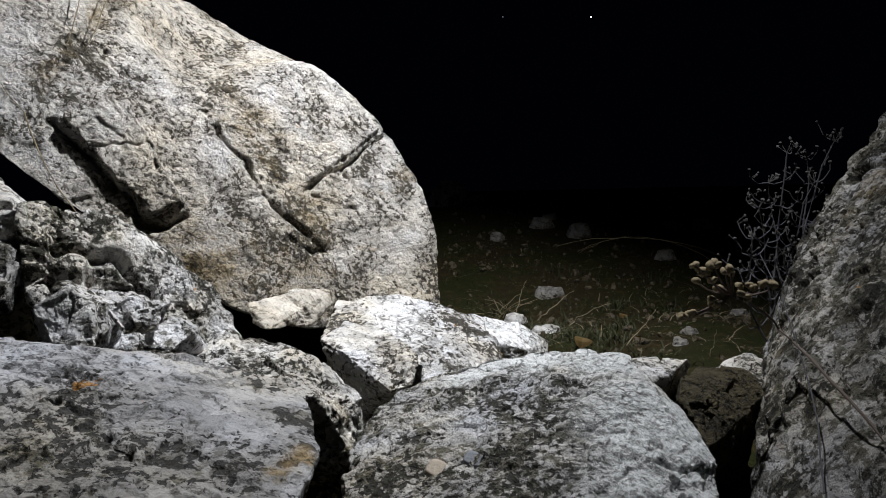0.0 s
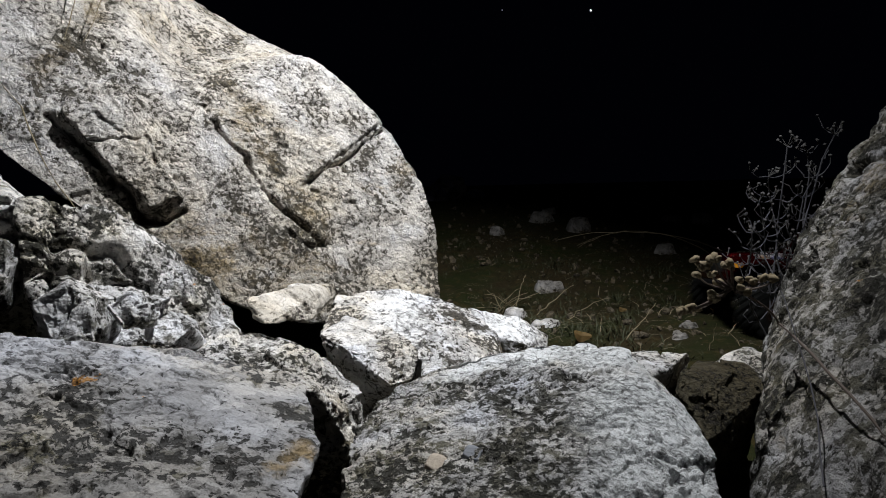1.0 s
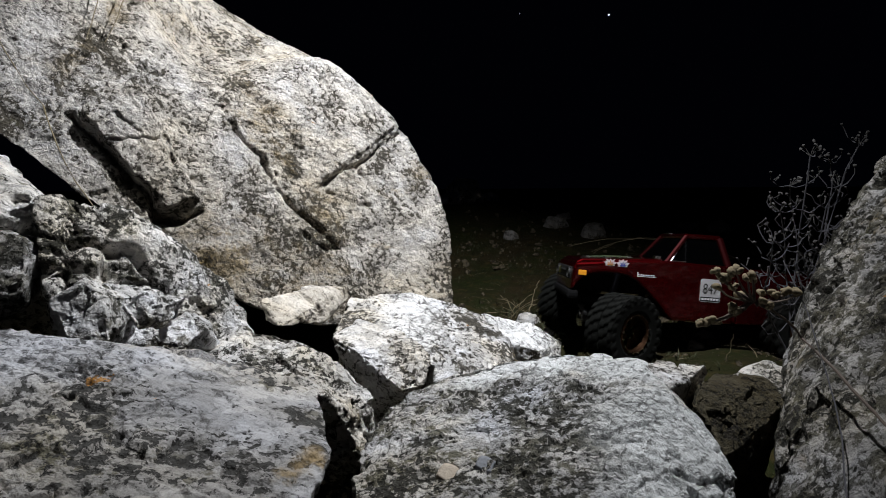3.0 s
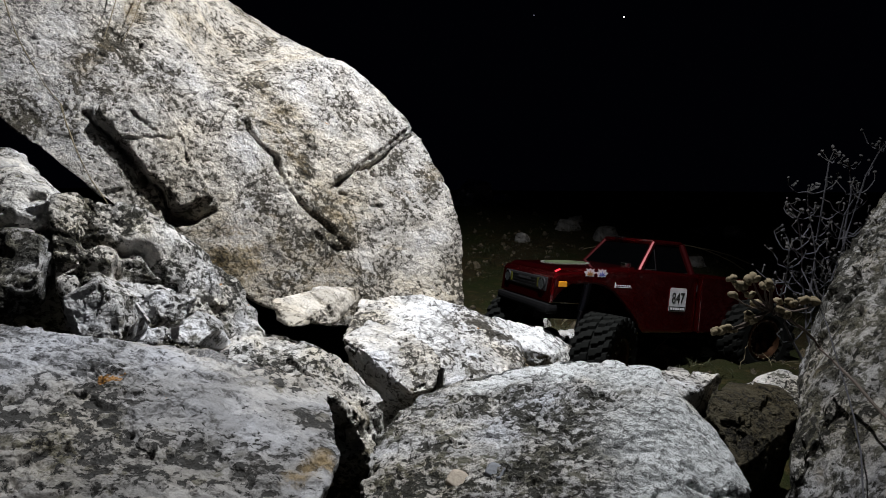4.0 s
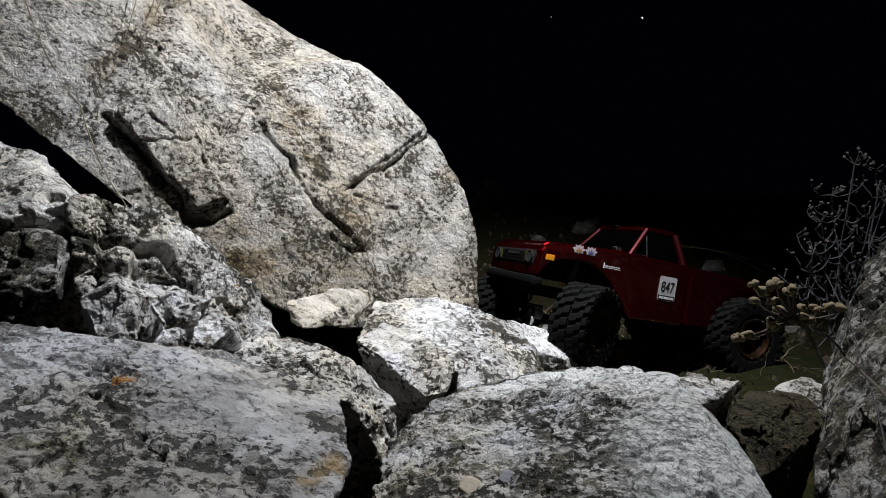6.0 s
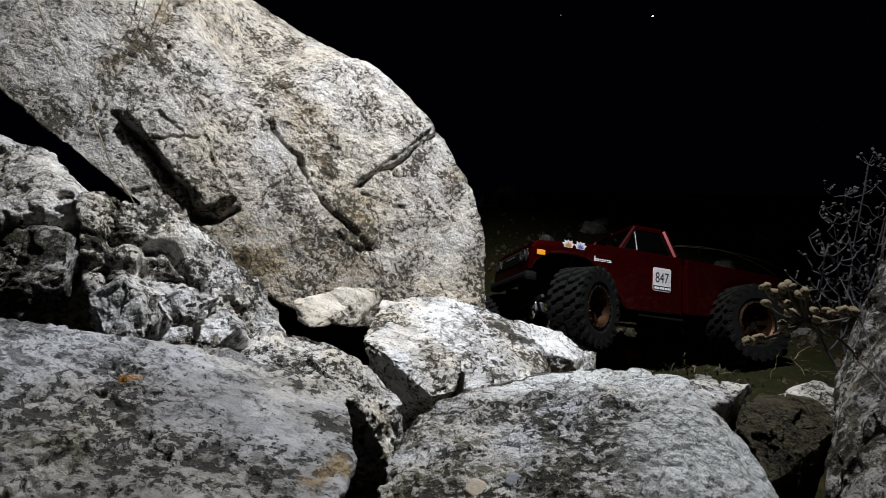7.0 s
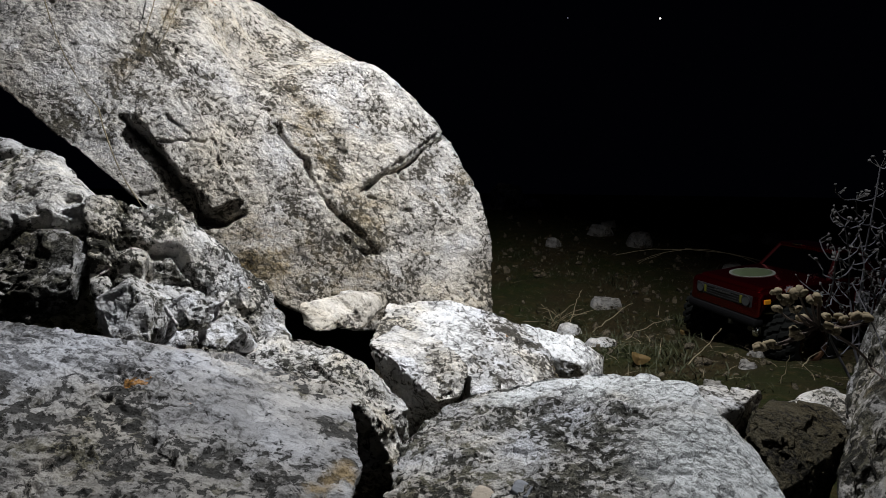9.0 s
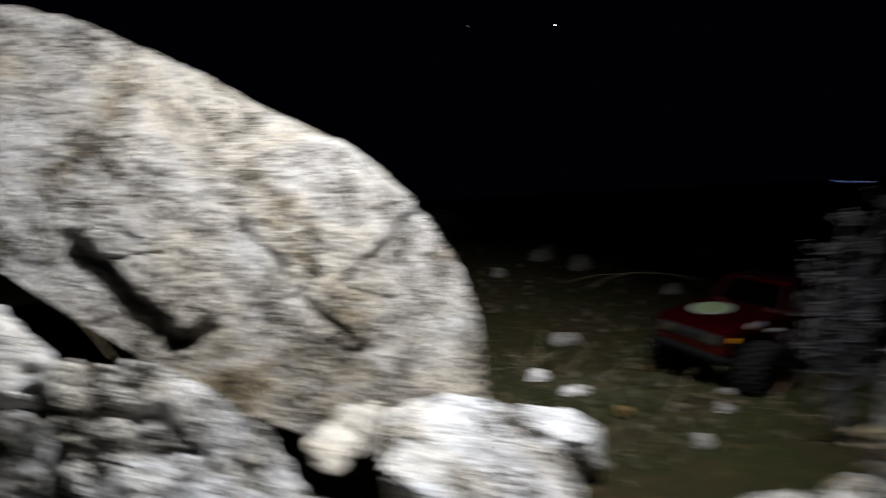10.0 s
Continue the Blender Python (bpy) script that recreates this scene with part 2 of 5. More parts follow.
def height(x, y):
    """The ground's height: a level pad that rises away from the boulders."""
    rise = min(max((y - 1.6) / 1.6, 0.0), 1.0)
    rise = rise * rise * (3 - 2 * rise)
    far = min(max((abs(x) + y - 5.0) / 60.0, 0.0), 1.0)
    base = -0.015 - 0.02 * min(max((y - 1.1) / 0.5, 0), 1) + 0.24 * rise - 6.0 * far * far
    base -= 0.035 * math.exp(-((x - 0.24) ** 2 + (y - 1.08) ** 2) / 0.02)
    wave = noise.fractal(Vector((x * 2.2, y * 2.2, 3.1)), 1.0, 2.0, 4) * 0.018
    return base + wave + noise.fractal(Vector((x * 14, y * 14, 7.7)), 1.0, 2.0, 3) * 0.006


def ground_sheet():
    def spread(near, far, fine, n):
        inner = np.arange(near[0], near[1], fine)
        outer = np.geomspace(0.03, far, n)
        return np.concatenate([near[0] - outer[::-1], inner, near[1] + outer])
    xs, ys = spread((-1.4, 2.4), 1500, 0.025, 26), spread((-0.6, 4.0), 1500, 0.025, 26)
    verts = [(x, y, height(x, y)) for y in ys for x in xs]
    w = len(xs)
    faces = [(j * w + i, j * w + i + 1, (j + 1) * w + i + 1, (j + 1) * w + i) for j in range(len(ys) - 1) for i in range(w - 1)]
    data = bpy.data.meshes.new("ground")
    data.from_pydata(verts, [], faces)
    data.materials.append(SOIL)
    data.polygons.foreach_set("use_smooth", [True] * len(data.polygons))
    tagged(new("ground", data), "dark soil with moss, gravel and dry litter at night", "ground", kind="structure")


ground_sheet()


# ---- stones ----
def smoothed(co, edges, rounds):
    a, b = edges[:, 0], edges[:, 1]
    n = len(co)
    count = (np.bincount(a, minlength=n) + np.bincount(b, minlength=n))[:, None]
    for _ in range(rounds):
        total = np.stack([np.bincount(a, co[b, k], n) + np.bincount(b, co[a, k], n) for k in range(3)], 1)
        co = 0.5 * co + 0.5 * total / count
    return co


def line_gap(points, line):
    """Distance of 2D points from a bent line."""
    best = np.full(len(points), 9.0)
    for p, q in zip(line[:-1], line[1:]):
        p, q = np.array(p), np.array(q)
        s = np.clip(((points - p) @ (q - p)) / ((q - p) @ (q - p)), 0, 1)
        best = np.minimum(best, np.linalg.norm(points - p - s[:, None] * (q - p), axis=1))
    return best


def scramble(i, j, k, seed):
    """A whole random number for each cell of a grid."""
    h = (i.astype(np.uint32) * np.uint32(374761393) + j.astype(np.uint32) * np.uint32(668265263)
         + k.astype(np.uint32) * np.uint32(2246822519) + np.uint32(seed * 7919 + 13))
    h ^= h >> np.uint32(15)
    h *= np.uint32(2654435761)
    h ^= h >> np.uint32(13)
    h *= np.uint32(1274126177)
    return h ^ (h >> np.uint32(16))


def soft_noise(p, seed=0):
    """Smooth noise from -1 to 1 at many points at once."""
    low = np.floor(p)
    f = p - low
    f = f * f * f * (f * (f * 6 - 15) + 10)
    low = low.astype(np.int64)
    total = np.zeros(len(p))
    for dx in (0, 1):
        for dy in (0, 1):
            for dz in (0, 1):
                w = (f[:, 0] if dx else 1 - f[:, 0]) * (f[:, 1] if dy else 1 - f[:, 1]) * (f[:, 2] if dz else 1 - f[:, 2])
                total += w * (scramble(low[:, 0] + dx, low[:, 1] + dy, low[:, 2] + dz, seed) / 2147483648.0 - 1.0)
    return total


TURN = np.array(Euler((0.6, 0.9, 0.4)).to_matrix())


def cloud(p, octaves, seed=0, gain=0.5):
    """Several layers of soft noise."""
    total, amp = np.zeros(len(p)), 1.0
    for k in range(octaves):
        total += amp * soft_noise(p, seed + k)
        p, amp = p @ TURN * 2.07, amp * gain
    return total


def chipped(p, seed=0):
    """Heights of broken facets: the space is split into cells, and each has its own level and tilt, -1 to 1."""
    low = np.floor(p).astype(np.int64)
    f = p - low
    best, lift = np.full(len(p), 9.0), np.zeros(len(p))
    for dx in (-1, 0, 1):
        for dy in (-1, 0, 1):
            for dz in (-1, 0, 1):
                h = scramble(low[:, 0] + dx, low[:, 1] + dy, low[:, 2] + dz, seed)
                x = f[:, 0] - dx - (h & np.uint32(1023)) / 1023.0
                y = f[:, 1] - dy - ((h >> np.uint32(10)) & np.uint32(1023)) / 1023.0
                z = f[:, 2] - dz - ((h >> np.uint32(20)) & np.uint32(1023)) / 1023.0
                d = x * x + y * y + z * z
                near = d < best
                best = np.where(near, d, best)
                g = h * np.uint32(2891336453)
                tilt = x * ((g & np.uint32(255)) / 127.5 - 1) + y * (((g >> np.uint32(8)) & np.uint32(255)) / 127.5 - 1) + z * (((g >> np.uint32(16)) & np.uint32(255)) / 127.5 - 1)
                lift = np.where(near, 0.9 * tilt + 0.5 * ((g >> np.uint32(24)) / 127.5 - 1), lift)
    return np.tanh(1.4 * lift) / 1.4


@functools.lru_cache(maxsize=None)
def ball_of(level):
    """The points, triangles and edges of a fine ball."""
    ball = bmesh.new()
    bmesh.ops.create_icosphere(ball, subdivisions=level, radius=1.0)
    ball.verts.index_update()
    made = (np.array([v.co[:] for v in ball.verts]), np.array([[v.index for v in f.verts] for f in ball.faces]),
            np.array([(e.verts[0].index, e.verts[1].index) for e in ball.edges]))
    ball.free()
    return made


def stone(name, corners, material, label, level=6, seed=0, rough=1.0, round_off=4, cracks=(), plates=(), front=None,
          group="", category="boulder", lumps=1.0, toward=None, streaks=(), chalk=(), tan=(), above=False, dents=(), cell=1.0, facet=1.0):
    """A broken stone: the hull of its corners, edges worn, with dents, facets, chips, pits, and cracks and plates on its front."""
    hull = bmesh.new()
    for c in corners:
        hull.verts.new(c)
    bmesh.ops.convex_hull(hull, input=hull.verts[:])
    hull.normal_update()
    used = np.array([v.co[:] for v in hull.verts if v.link_faces])
    normals = np.array([f.normal[:] for f in hull.faces])
    points = np.array([f.verts[0].co[:] for f in hull.faces])
    hull.free()
    centre = (used.max(0) + used.min(0)) / 2
    size = used.max(0) - used.min(0)
    offs = np.einsum("ij,ij->i", normals, points - centre)
    flip = np.sign(offs)[:, None]
    normals, offs = normals * flip, np.abs(offs) + 1e-5
    ball, tris, edges = ball_of(level)
    co = ball * size
    co /= np.linalg.norm(co, axis=1)[:, None]
    if toward is not None:  # finer mesh on the side that is looked at
        co += 0.68 * np.array(toward) / np.linalg.norm(toward)
        co /= np.linalg.norm(co, axis=1)[:, None]
    reach = np.zeros(len(co))
    for n, o in zip(normals, offs):
        reach = np.maximum(reach, co @ n / o)
    co = centre + co / reach[:, None]
    co = smoothed(co, edges, round_off)
    for at, radius, way in dents:
        gap = ((co - np.array(at)) ** 2).sum(1) / radius ** 2
        co = co + np.exp(-gap)[:, None] * np.array(way)
    p, q, r = co[tris[:, 0]], co[tris[:, 1]], co[tris[:, 2]]
    cross = np.cross(q - p, r - p)
    nor = np.stack([sum(np.bincount(tris[:, k], cross[:, a], len(co)) for k in range(3)) for a in range(3)], 1)
    nor /= np.linalg.norm(nor, axis=1)[:, None] + 1e-12
    if np.einsum("ij,ij->i", nor, co - centre).mean() < 0:
        nor = -nor
    big = float(size.mean())
    off = np.array((seed * 3.17, seed * 1.31, seed * 2.71)) + 40.0
    v = co + off
    shift = cloud(v * (2.6 / big), 4, seed) * 0.022 * big * lumps - 0.0025 * rough
    jitter = np.stack([soft_noise(v * 45, seed + k) + 0.6 * soft_noise(v * 120, seed + 5 + k) for k in (1, 2, 3)], 1)
    w = v + jitter * 0.0045 * cell
    crowd = np.clip(0.65 + 0.7 * cloud(v * 14, 2, seed + 9), 0.25, 1.0)
    shift += rough * (chipped(w * 17 / cell, seed) * 0.0075 * cell * facet + chipped(w * 47 / cell, seed + 1) * 0.0072 * cell * crowd + chipped(w * 125 / cell, seed + 2) * 0.0034 * cell ** 2 * crowd)
    shift -= rough * 0.0055 * np.clip((soft_noise(v * 85, seed + 20) + 0.5 * soft_noise(v * 190, seed + 21) - 0.62) / 0.25, 0, 1) * crowd
    near = np.bincount(edges[:, 0], shift[edges[:, 1]], len(co)) + np.bincount(edges[:, 1], shift[edges[:, 0]], len(co))
    shift = 0.6 * shift + 0.4 * near / (np.bincount(edges[:, 0], minlength=len(co)) + np.bincount(edges[:, 1], minlength=len(co)))
    if front is not None:
        face = np.array(front) / np.linalg.norm(front)
        sway = np.stack([soft_noise(co * 30, seed + 31), soft_noise(co * 30, seed + 32), soft_noise(co * 129, seed + 33), soft_noise(co * 129, seed + 34), soft_noise(co * 39, seed + 35)], 1)
        flat = co[:, [0, 2]] + sway[:, 0:2] * 0.004 + sway[:, 2:4] * 0.0022
        facing = np.clip((nor @ face - 0.2) / 0.3, 0, 1)
        for line, width, depth in cracks:
            broken = np.clip(0.85 + 0.7 * sway[:, 4], 0.35, 1.3)
            shift -= facing * depth * broken * np.exp(-(line_gap(flat, line) / (width * np.clip(broken, 0.6, 1.2))) ** 2)
        for ring, rise in plates:
            inside = np.full(len(co), 9.0)
            for p, q in zip(ring, ring[1:] + ring[:1]):
                d = np.array((q[0] - p[0], q[1] - p[1]))
                inside = np.minimum(inside, ((flat - p) @ np.array((d[1], -d[0]))) / np.linalg.norm(d))
            shift += facing * rise * np.clip(inside / 0.003 + 0.5, 0, 1)
    if above:
        flat, facing = co[:, :2] + sway[:, 0:2] * 0.007 + sway[:, 2:4] * 0.004, np.clip(nor[:, 2] * 3, 0, 1)
    streak_tone = np.zeros(len(co))
    for line, width, *much in streaks:
        streak_tone = np.maximum(streak_tone, facing * (much[0] if much else 1.0) * np.exp(-(line_gap(flat, line) / width) ** 2))
    white = np.zeros(len(co))
    for x, z, r, much in chalk:
        white = np.maximum(white, facing * much * np.clip(2 - 2 * np.hypot(flat[:, 0] - x, flat[:, 1] - z) / r, 0, 1))
    brown = np.zeros(len(co))
    for x, z, r, much in tan:
        brown = np.maximum(brown, facing * much * np.clip(2 - 2 * np.hypot(flat[:, 0] - x, flat[:, 1] - z) / r, 0, 1))
    co = co + nor * shift[:, None]
    base = np.array((centre[0], centre[1], co[:, 2].min()))
    data = bpy.data.meshes.new(name)
    data.vertices.add(len(co))
    data.vertices.foreach_set("co", (co - base).ravel())
    data.loops.add(tris.size)
    data.loops.foreach_set("vertex_index", tris.ravel())
    data.polygons.add(len(tris))
    data.polygons.foreach_set("loop_start", np.arange(0, tris.size, 3))
    data.update()
    data.materials.append(material)
    data.polygons.foreach_set("use_smooth", [True] * len(tris))
    ob = new(name, data)
    # streaks: lichen bands, and the darkened right ends of two white rocks
    for given, word, values in ((chalk, "chalk", white), (tan, "tan", brown), (streaks, "lichen", streak_tone)):
        if given:
            data.attributes.new(word, "FLOAT", "POINT").data.foreach_set("value", values.astype(np.float32))
    ob.location = base
    return tagged(ob, label, category, group)


def pushed(corners, way, shrink=0.85):
    """The corners again, moved along a way and drawn together: the back of a stone whose front is given."""
    mid = np.mean(corners, 0)
    return [tuple(mid + (np.array(c) - mid) * shrink + np.array(way)) for c in corners]


def top_at(ob, x, y, reach=0.006):
    """The height of a stone's surface over a place of the plan."""
    co = np.empty(len(ob.data.vertices) * 3)
    ob.data.vertices.foreach_get("co", co)
    co = co.reshape(-1, 3) + np.array(ob.location)
    return float(co[np.hypot(co[:, 0] - x, co[:, 1] - y) < reach, 2].max())


def boulders():
    rim = [(-0.85, 0.80, 0.72), (-0.603, 0.965, 0.690), (-0.549, 0.988, 0.682), (-0.448, 1.031, 0.650), (-0.371, 1.05, 0.596),
           (-0.285, 1.06, 0.524), (-0.19, 1.095, 0.503), (-0.113, 1.10, 0.430), (-0.072, 1.105, 0.394), (-0.024, 1.09, 0.306),
           (-0.003, 1.06, 0.23), (0.006, 1.01, 0.10), (-0.01, 0.99, 0.055), (-0.12, 0.955, 0.085), (-0.24, 0.90, 0.112), (-0.338, 0.868, 0.172),
           (-0.55, 0.84, 0.385), (-0.86, 0.75, 0.64)]
    stone("boulder", rim + pushed(rim, (-0.12, 0.55, 0.10), 0.8), ROCK_BIG,
          "huge pale limestone boulder with lichen and deep cracks", 8, 1, 0.48, 3, lumps=0.2, cell=1.15,
          dents=(((-0.345, 1.05, 0.575), 0.095, (-0.052, 0.0, -0.072)),), toward=(0.42, -0.83, 0.38),
          front=(0.42, -0.83, 0.38),
          cracks=(([(-0.495, 0.397), (-0.462, 0.360), (-0.425, 0.318)], 0.0042, 0.03),
                  ([(-0.425, 0.318), (-0.385, 0.266), (-0.365, 0.258), (-0.345, 0.272)], 0.0055, 0.03),
                  ([(-0.336, 0.426), (-0.318, 0.395), (-0.283, 0.353)], 0.002, 0.008),
                  ([(-0.283, 0.353), (-0.262, 0.31), (-0.233, 0.276), (-0.198, 0.245), (-0.173, 0.219)], 0.0028, 0.016),
                  ([(-0.215, 0.235), (-0.19, 0.215), (-0.165, 0.215)], 0.006, 0.012),
                  ([(-0.092, 0.399), (-0.121, 0.369), (-0.148, 0.343)], 0.0022, 0.022),
                  ([(-0.148, 0.343), (-0.168, 0.330), (-0.19, 0.314)], 0.003, 0.012),
                  ([(-0.148, 0.336), (-0.124, 0.303)], 0.0018, 0.008),
                  ([(-0.185, 0.30), (-0.14, 0.275), (-0.11, 0.28)], 0.0022, 0.006),
                  ([(-0.467, 0.57), (-0.483, 0.51), (-0.503, 0.428), (-0.514, 0.40)], 0.006, 0.008),
                  ([(-0.345, 0.52), (-0.315, 0.465), (-0.27, 0.405), (-0.235, 0.34), (-0.18, 0.26)], 0.012, 0.002),
                  ([(-0.455, 0.36), (-0.40, 0.365), (-0.388, 0.372)], 0.0016, 0.005),
                  ([(-0.393, 0.368), (-0.381, 0.35), (-0.378, 0.335)], 0.004, 0.012),
                  ([(-0.62, 0.50), (-0.56, 0.49), (-0.52, 0.495)], 0.0015, 0.003),
                  ([(-0.41, 0.13), (-0.30, 0.17), (-0.25, 0.22)], 0.002, 0.003),
                  ([(-0.60, 0.56), (-0.55, 0.47)], 0.002, 0.005)),
          plates=(([(-0.484, 0.403), (-0.462, 0.432), (-0.43, 0.44), (-0.405, 0.405), (-0.348, 0.292), (-0.385, 0.270)], 0.017),
                  ([(-0.085, 0.42), (0.02, 0.30), (0.02, 0.05), (-0.115, 0.10), (-0.20, 0.308)], -0.007),
                  ([(-0.70, 0.66), (-0.47, 0.60), (-0.485, 0.51), (-0.515, 0.41), (-0.555, 0.33), (-0.70, 0.30)], 0.003),
                  ([(-0.345, 0.50), (-0.20, 0.52), (-0.095, 0.402), (-0.19, 0.318), (-0.26, 0.40)], 0.002),
                  ([(-0.30, 0.36), (-0.255, 0.315), (-0.21, 0.24), (-0.33, 0.20), (-0.345, 0.28)], 0.002)),
          streaks=(([(-0.35, 0.56), (-0.322, 0.458), (-0.254, 0.353), (-0.186, 0.249), (-0.15, 0.15)], 0.028),
                   ([(-0.38, 0.24), (-0.28, 0.175), (-0.14, 0.14)], 0.065), ([(-0.52, 0.40), (-0.45, 0.31), (-0.40, 0.24)], 0.022),
                   ([(-0.46, 0.60), (-0.485, 0.51), (-0.515, 0.40), (-0.58, 0.37)], 0.018)), chalk=((-0.612, 0.485, 0.014, 1.0), (-0.60, 0.50, 0.10, 0.35)))
    # broad low stone nearest the eye
    top = [(-0.50, 0.46, 0.24), (-0.312, 0.53, 0.202), (-0.265, 0.57, 0.178), (-0.218, 0.61, 0.160), (-0.119, 0.60, 0.138),
           (-0.096, 0.55, 0.134), (-0.074, 0.47, 0.137), (-0.074, 0.38, 0.128), (-0.09, 0.26, 0.13), (-0.16, 0.22, 0.13), (-0.45, 0.25, 0.16)]
    stone("boulder", top + pushed(top, (-0.05, 0.0, -0.22), 0.9), ROCK_NEAR,
          "broad grey limestone boulder with a low flat top, lichen spotted", 8, 2, 1.0, 6, lumps=0.15, cell=0.62, facet=0.9, toward=(0.2, -0.3, 1), front=(0.1, -0.3, 0.9), above=True,
          tan=((-0.080, 0.455, 0.020, 1.0), (-0.090, 0.436, 0.010, 0.9), (-0.33, 0.60, 0.02, 0.5)), chalk=((-0.22, 0.57, 0.06, 0.35), (-0.30, 0.50, 0.06, 0.3)))
    top = [(-0.068, 0.58, 0.110), (-0.038, 0.61, 0.126), (0.006, 0.63, 0.137), (0.047, 0.635, 0.145), (0.093, 0.635, 0.152),
           (0.137, 0.625, 0.154), (0.160, 0.575, 0.163), (0.172, 0.56, 0.150), (0.185, 0.53, 0.133), (0.182, 0.48, 0.12), (0.157, 0.41, 0.122),
           (-0.070, 0.52, 0.108), (-0.058, 0.40, 0.105), (0.044, 0.34, 0.120), (0.10, 0.36, 0.118)]
    bed = stone("boulder", top + pushed(top, (0.0, 0.02, -0.20), 0.93), ROCK_ROUND,
          "rounded grey limestone boulder with white crest and dark patches", 8, 3, 1.1, 4, lumps=0.10, cell=0.55, facet=1.0, toward=(0.0, -0.5, 1), front=(0.1, -0.4, 0.9),
          above=True, chalk=((0.150, 0.49, 0.070, 0.95), (0.135, 0.43, 0.060, 0.85), (0.15, 0.60, 0.060, 0.95), (0.09, 0.615, 0.045, 0.95), (0.03, 0.62, 0.035, 0.8)),
          streaks=(([(-0.04, 0.47), (0.03, 0.43), (0.075, 0.445), (0.10, 0.475)], 0.032, 0.24), ([(-0.03, 0.53), (0.05, 0.55)], 0.03, 0.10)))
    # loose chips on it
    for x, y, wide, tint, name in ((0.022, 0.474, 0.0075, (0.20, 0.21, 0.23), "flat grey stone chip lying on a boulder"),
                                   (-0.001, 0.476, 0.0095, (0.40, 0.34, 0.27), "flat tan stone chip lying on a boulder")):
        top, ring = top_at(bed, x, y), []
        for a, r in ((10, 1.0), (75, 0.6), (130, 0.8), (185, 1.0), (250, 0.55), (310, 0.8)):
            dx, dy = wide * r * math.cos(radians(a)), 1.2 * wide * r * math.sin(radians(a))
            ring += [(x + dx, y + dy, top - 0.006 + 0.5 * dy), (x + 0.9 * dx, y + 0.9 * dy, top - 0.0018 + 0.5 * dy)]
        stone("stone_chip", ring, plain("chip", tint, 0.8, 0.0, 0.0, 300, 0.25, 0.001), name, 4, 71, 0.05, 0, category="stone", lumps=0.2)
    # steep rock
    side = [(0.62, 0.80, 0.51), (0.530, 0.79, 0.390), (0.486, 0.79, 0.328), (0.455, 0.78, 0.286), (0.434, 0.77, 0.255), (0.413, 0.77, 0.225),
            (0.402, 0.76, 0.188), (0.372, 0.75, 0.126), (0.362, 0.70, 0.095), (0.266, 0.58, 0.065), (0.206, 0.48, 0.06), (0.222, 0.36, 0.12),
            (0.32, 0.42, 0.22), (0.42, 0.56, 0.29), (0.52, 0.60, 0.41)]
    stone("boulder", side + [(0.95, 1.0, 0.5), (0.95, 0.5, 0.5), (0.8, 0.3, 0.3), (0.9, 1.05, -0.05), (0.44, 0.82, -0.05), (0.25, 0.52, -0.05),
                             (0.22, 0.34, -0.05), (0.8, 0.3, -0.05)], ROCK_DARK,
          "steep rough grey rock speckled with dark lichen", 8, 4, 1.2, 3, lumps=0.12, cell=0.62, facet=1.0, toward=(-0.6, -0.6, 0.4), front=(-0.65, -0.6, 0.45),
          cracks=(([(0.44, 0.33), (0.47, 0.305), (0.50, 0.31), (0.56, 0.34)], 0.009, 0.016),))
    # rocks wedged under the boulder
    stone("boulder", [(-0.80, 0.76, 0.38), (-0.561, 0.745, 0.360), (-0.513, 0.745, 0.350), (-0.465, 0.735, 0.322), (-0.426, 0.715, 0.294), (-0.398, 0.665, 0.292),
                      (-0.445, 0.645, 0.274), (-0.477, 0.64, 0.262), (-0.80, 0.64, 0.27), (-0.41, 0.70, 0.20), (-0.46, 0.67, 0.19), (-0.8, 0.66, 0.12),
                      (-0.8, 0.8, 0.1), (-0.42, 0.75, 0.1)], ROCK_GREY,
          "pale blue-grey limestone slab with a dark stained underside", 7, 5, 0.75, 1, lumps=0.3, cell=1.1, facet=1.6, toward=(0.3, -0.8, 0.5))
    stone("boulder", [(-0.407, 0.67, 0.300), (-0.374, 0.695, 0.296), (-0.340, 0.718, 0.284), (-0.300, 0.75, 0.244), (-0.258, 0.76, 0.200), (-0.228, 0.75, 0.168), (-0.215, 0.73, 0.14),
                      (-0.29, 0.66, 0.125), (-0.322, 0.645, 0.161), (-0.377, 0.64, 0.2), (-0.392, 0.65, 0.248), (-0.40, 0.72, 0.0), (-0.38, 0.66, 0.0),
                      (-0.25, 0.68, 0.0), (-0.24, 0.76, 0.0)], ROCK_SPOTTED,
          "jagged cracked limestone rock with yellow lichen under the boulder", 7, 6, 0.8, 1, lumps=0.3, cell=0.75, facet=1.5, toward=(0.3, -0.8, 0.5), front=(0.2, -0.85, 0.4),
          cracks=(([(-0.395, 0.262), (-0.33, 0.24), (-0.29, 0.19)], 0.004, 0.012), ([(-0.372, 0.27), (-0.366, 0.20)], 0.005, 0.016),
                  ([(-0.34, 0.24), (-0.335, 0.17)], 0.005, 0.016), ([(-0.39, 0.225), (-0.35, 0.222), (-0.30, 0.205)], 0.006, 0.018)))
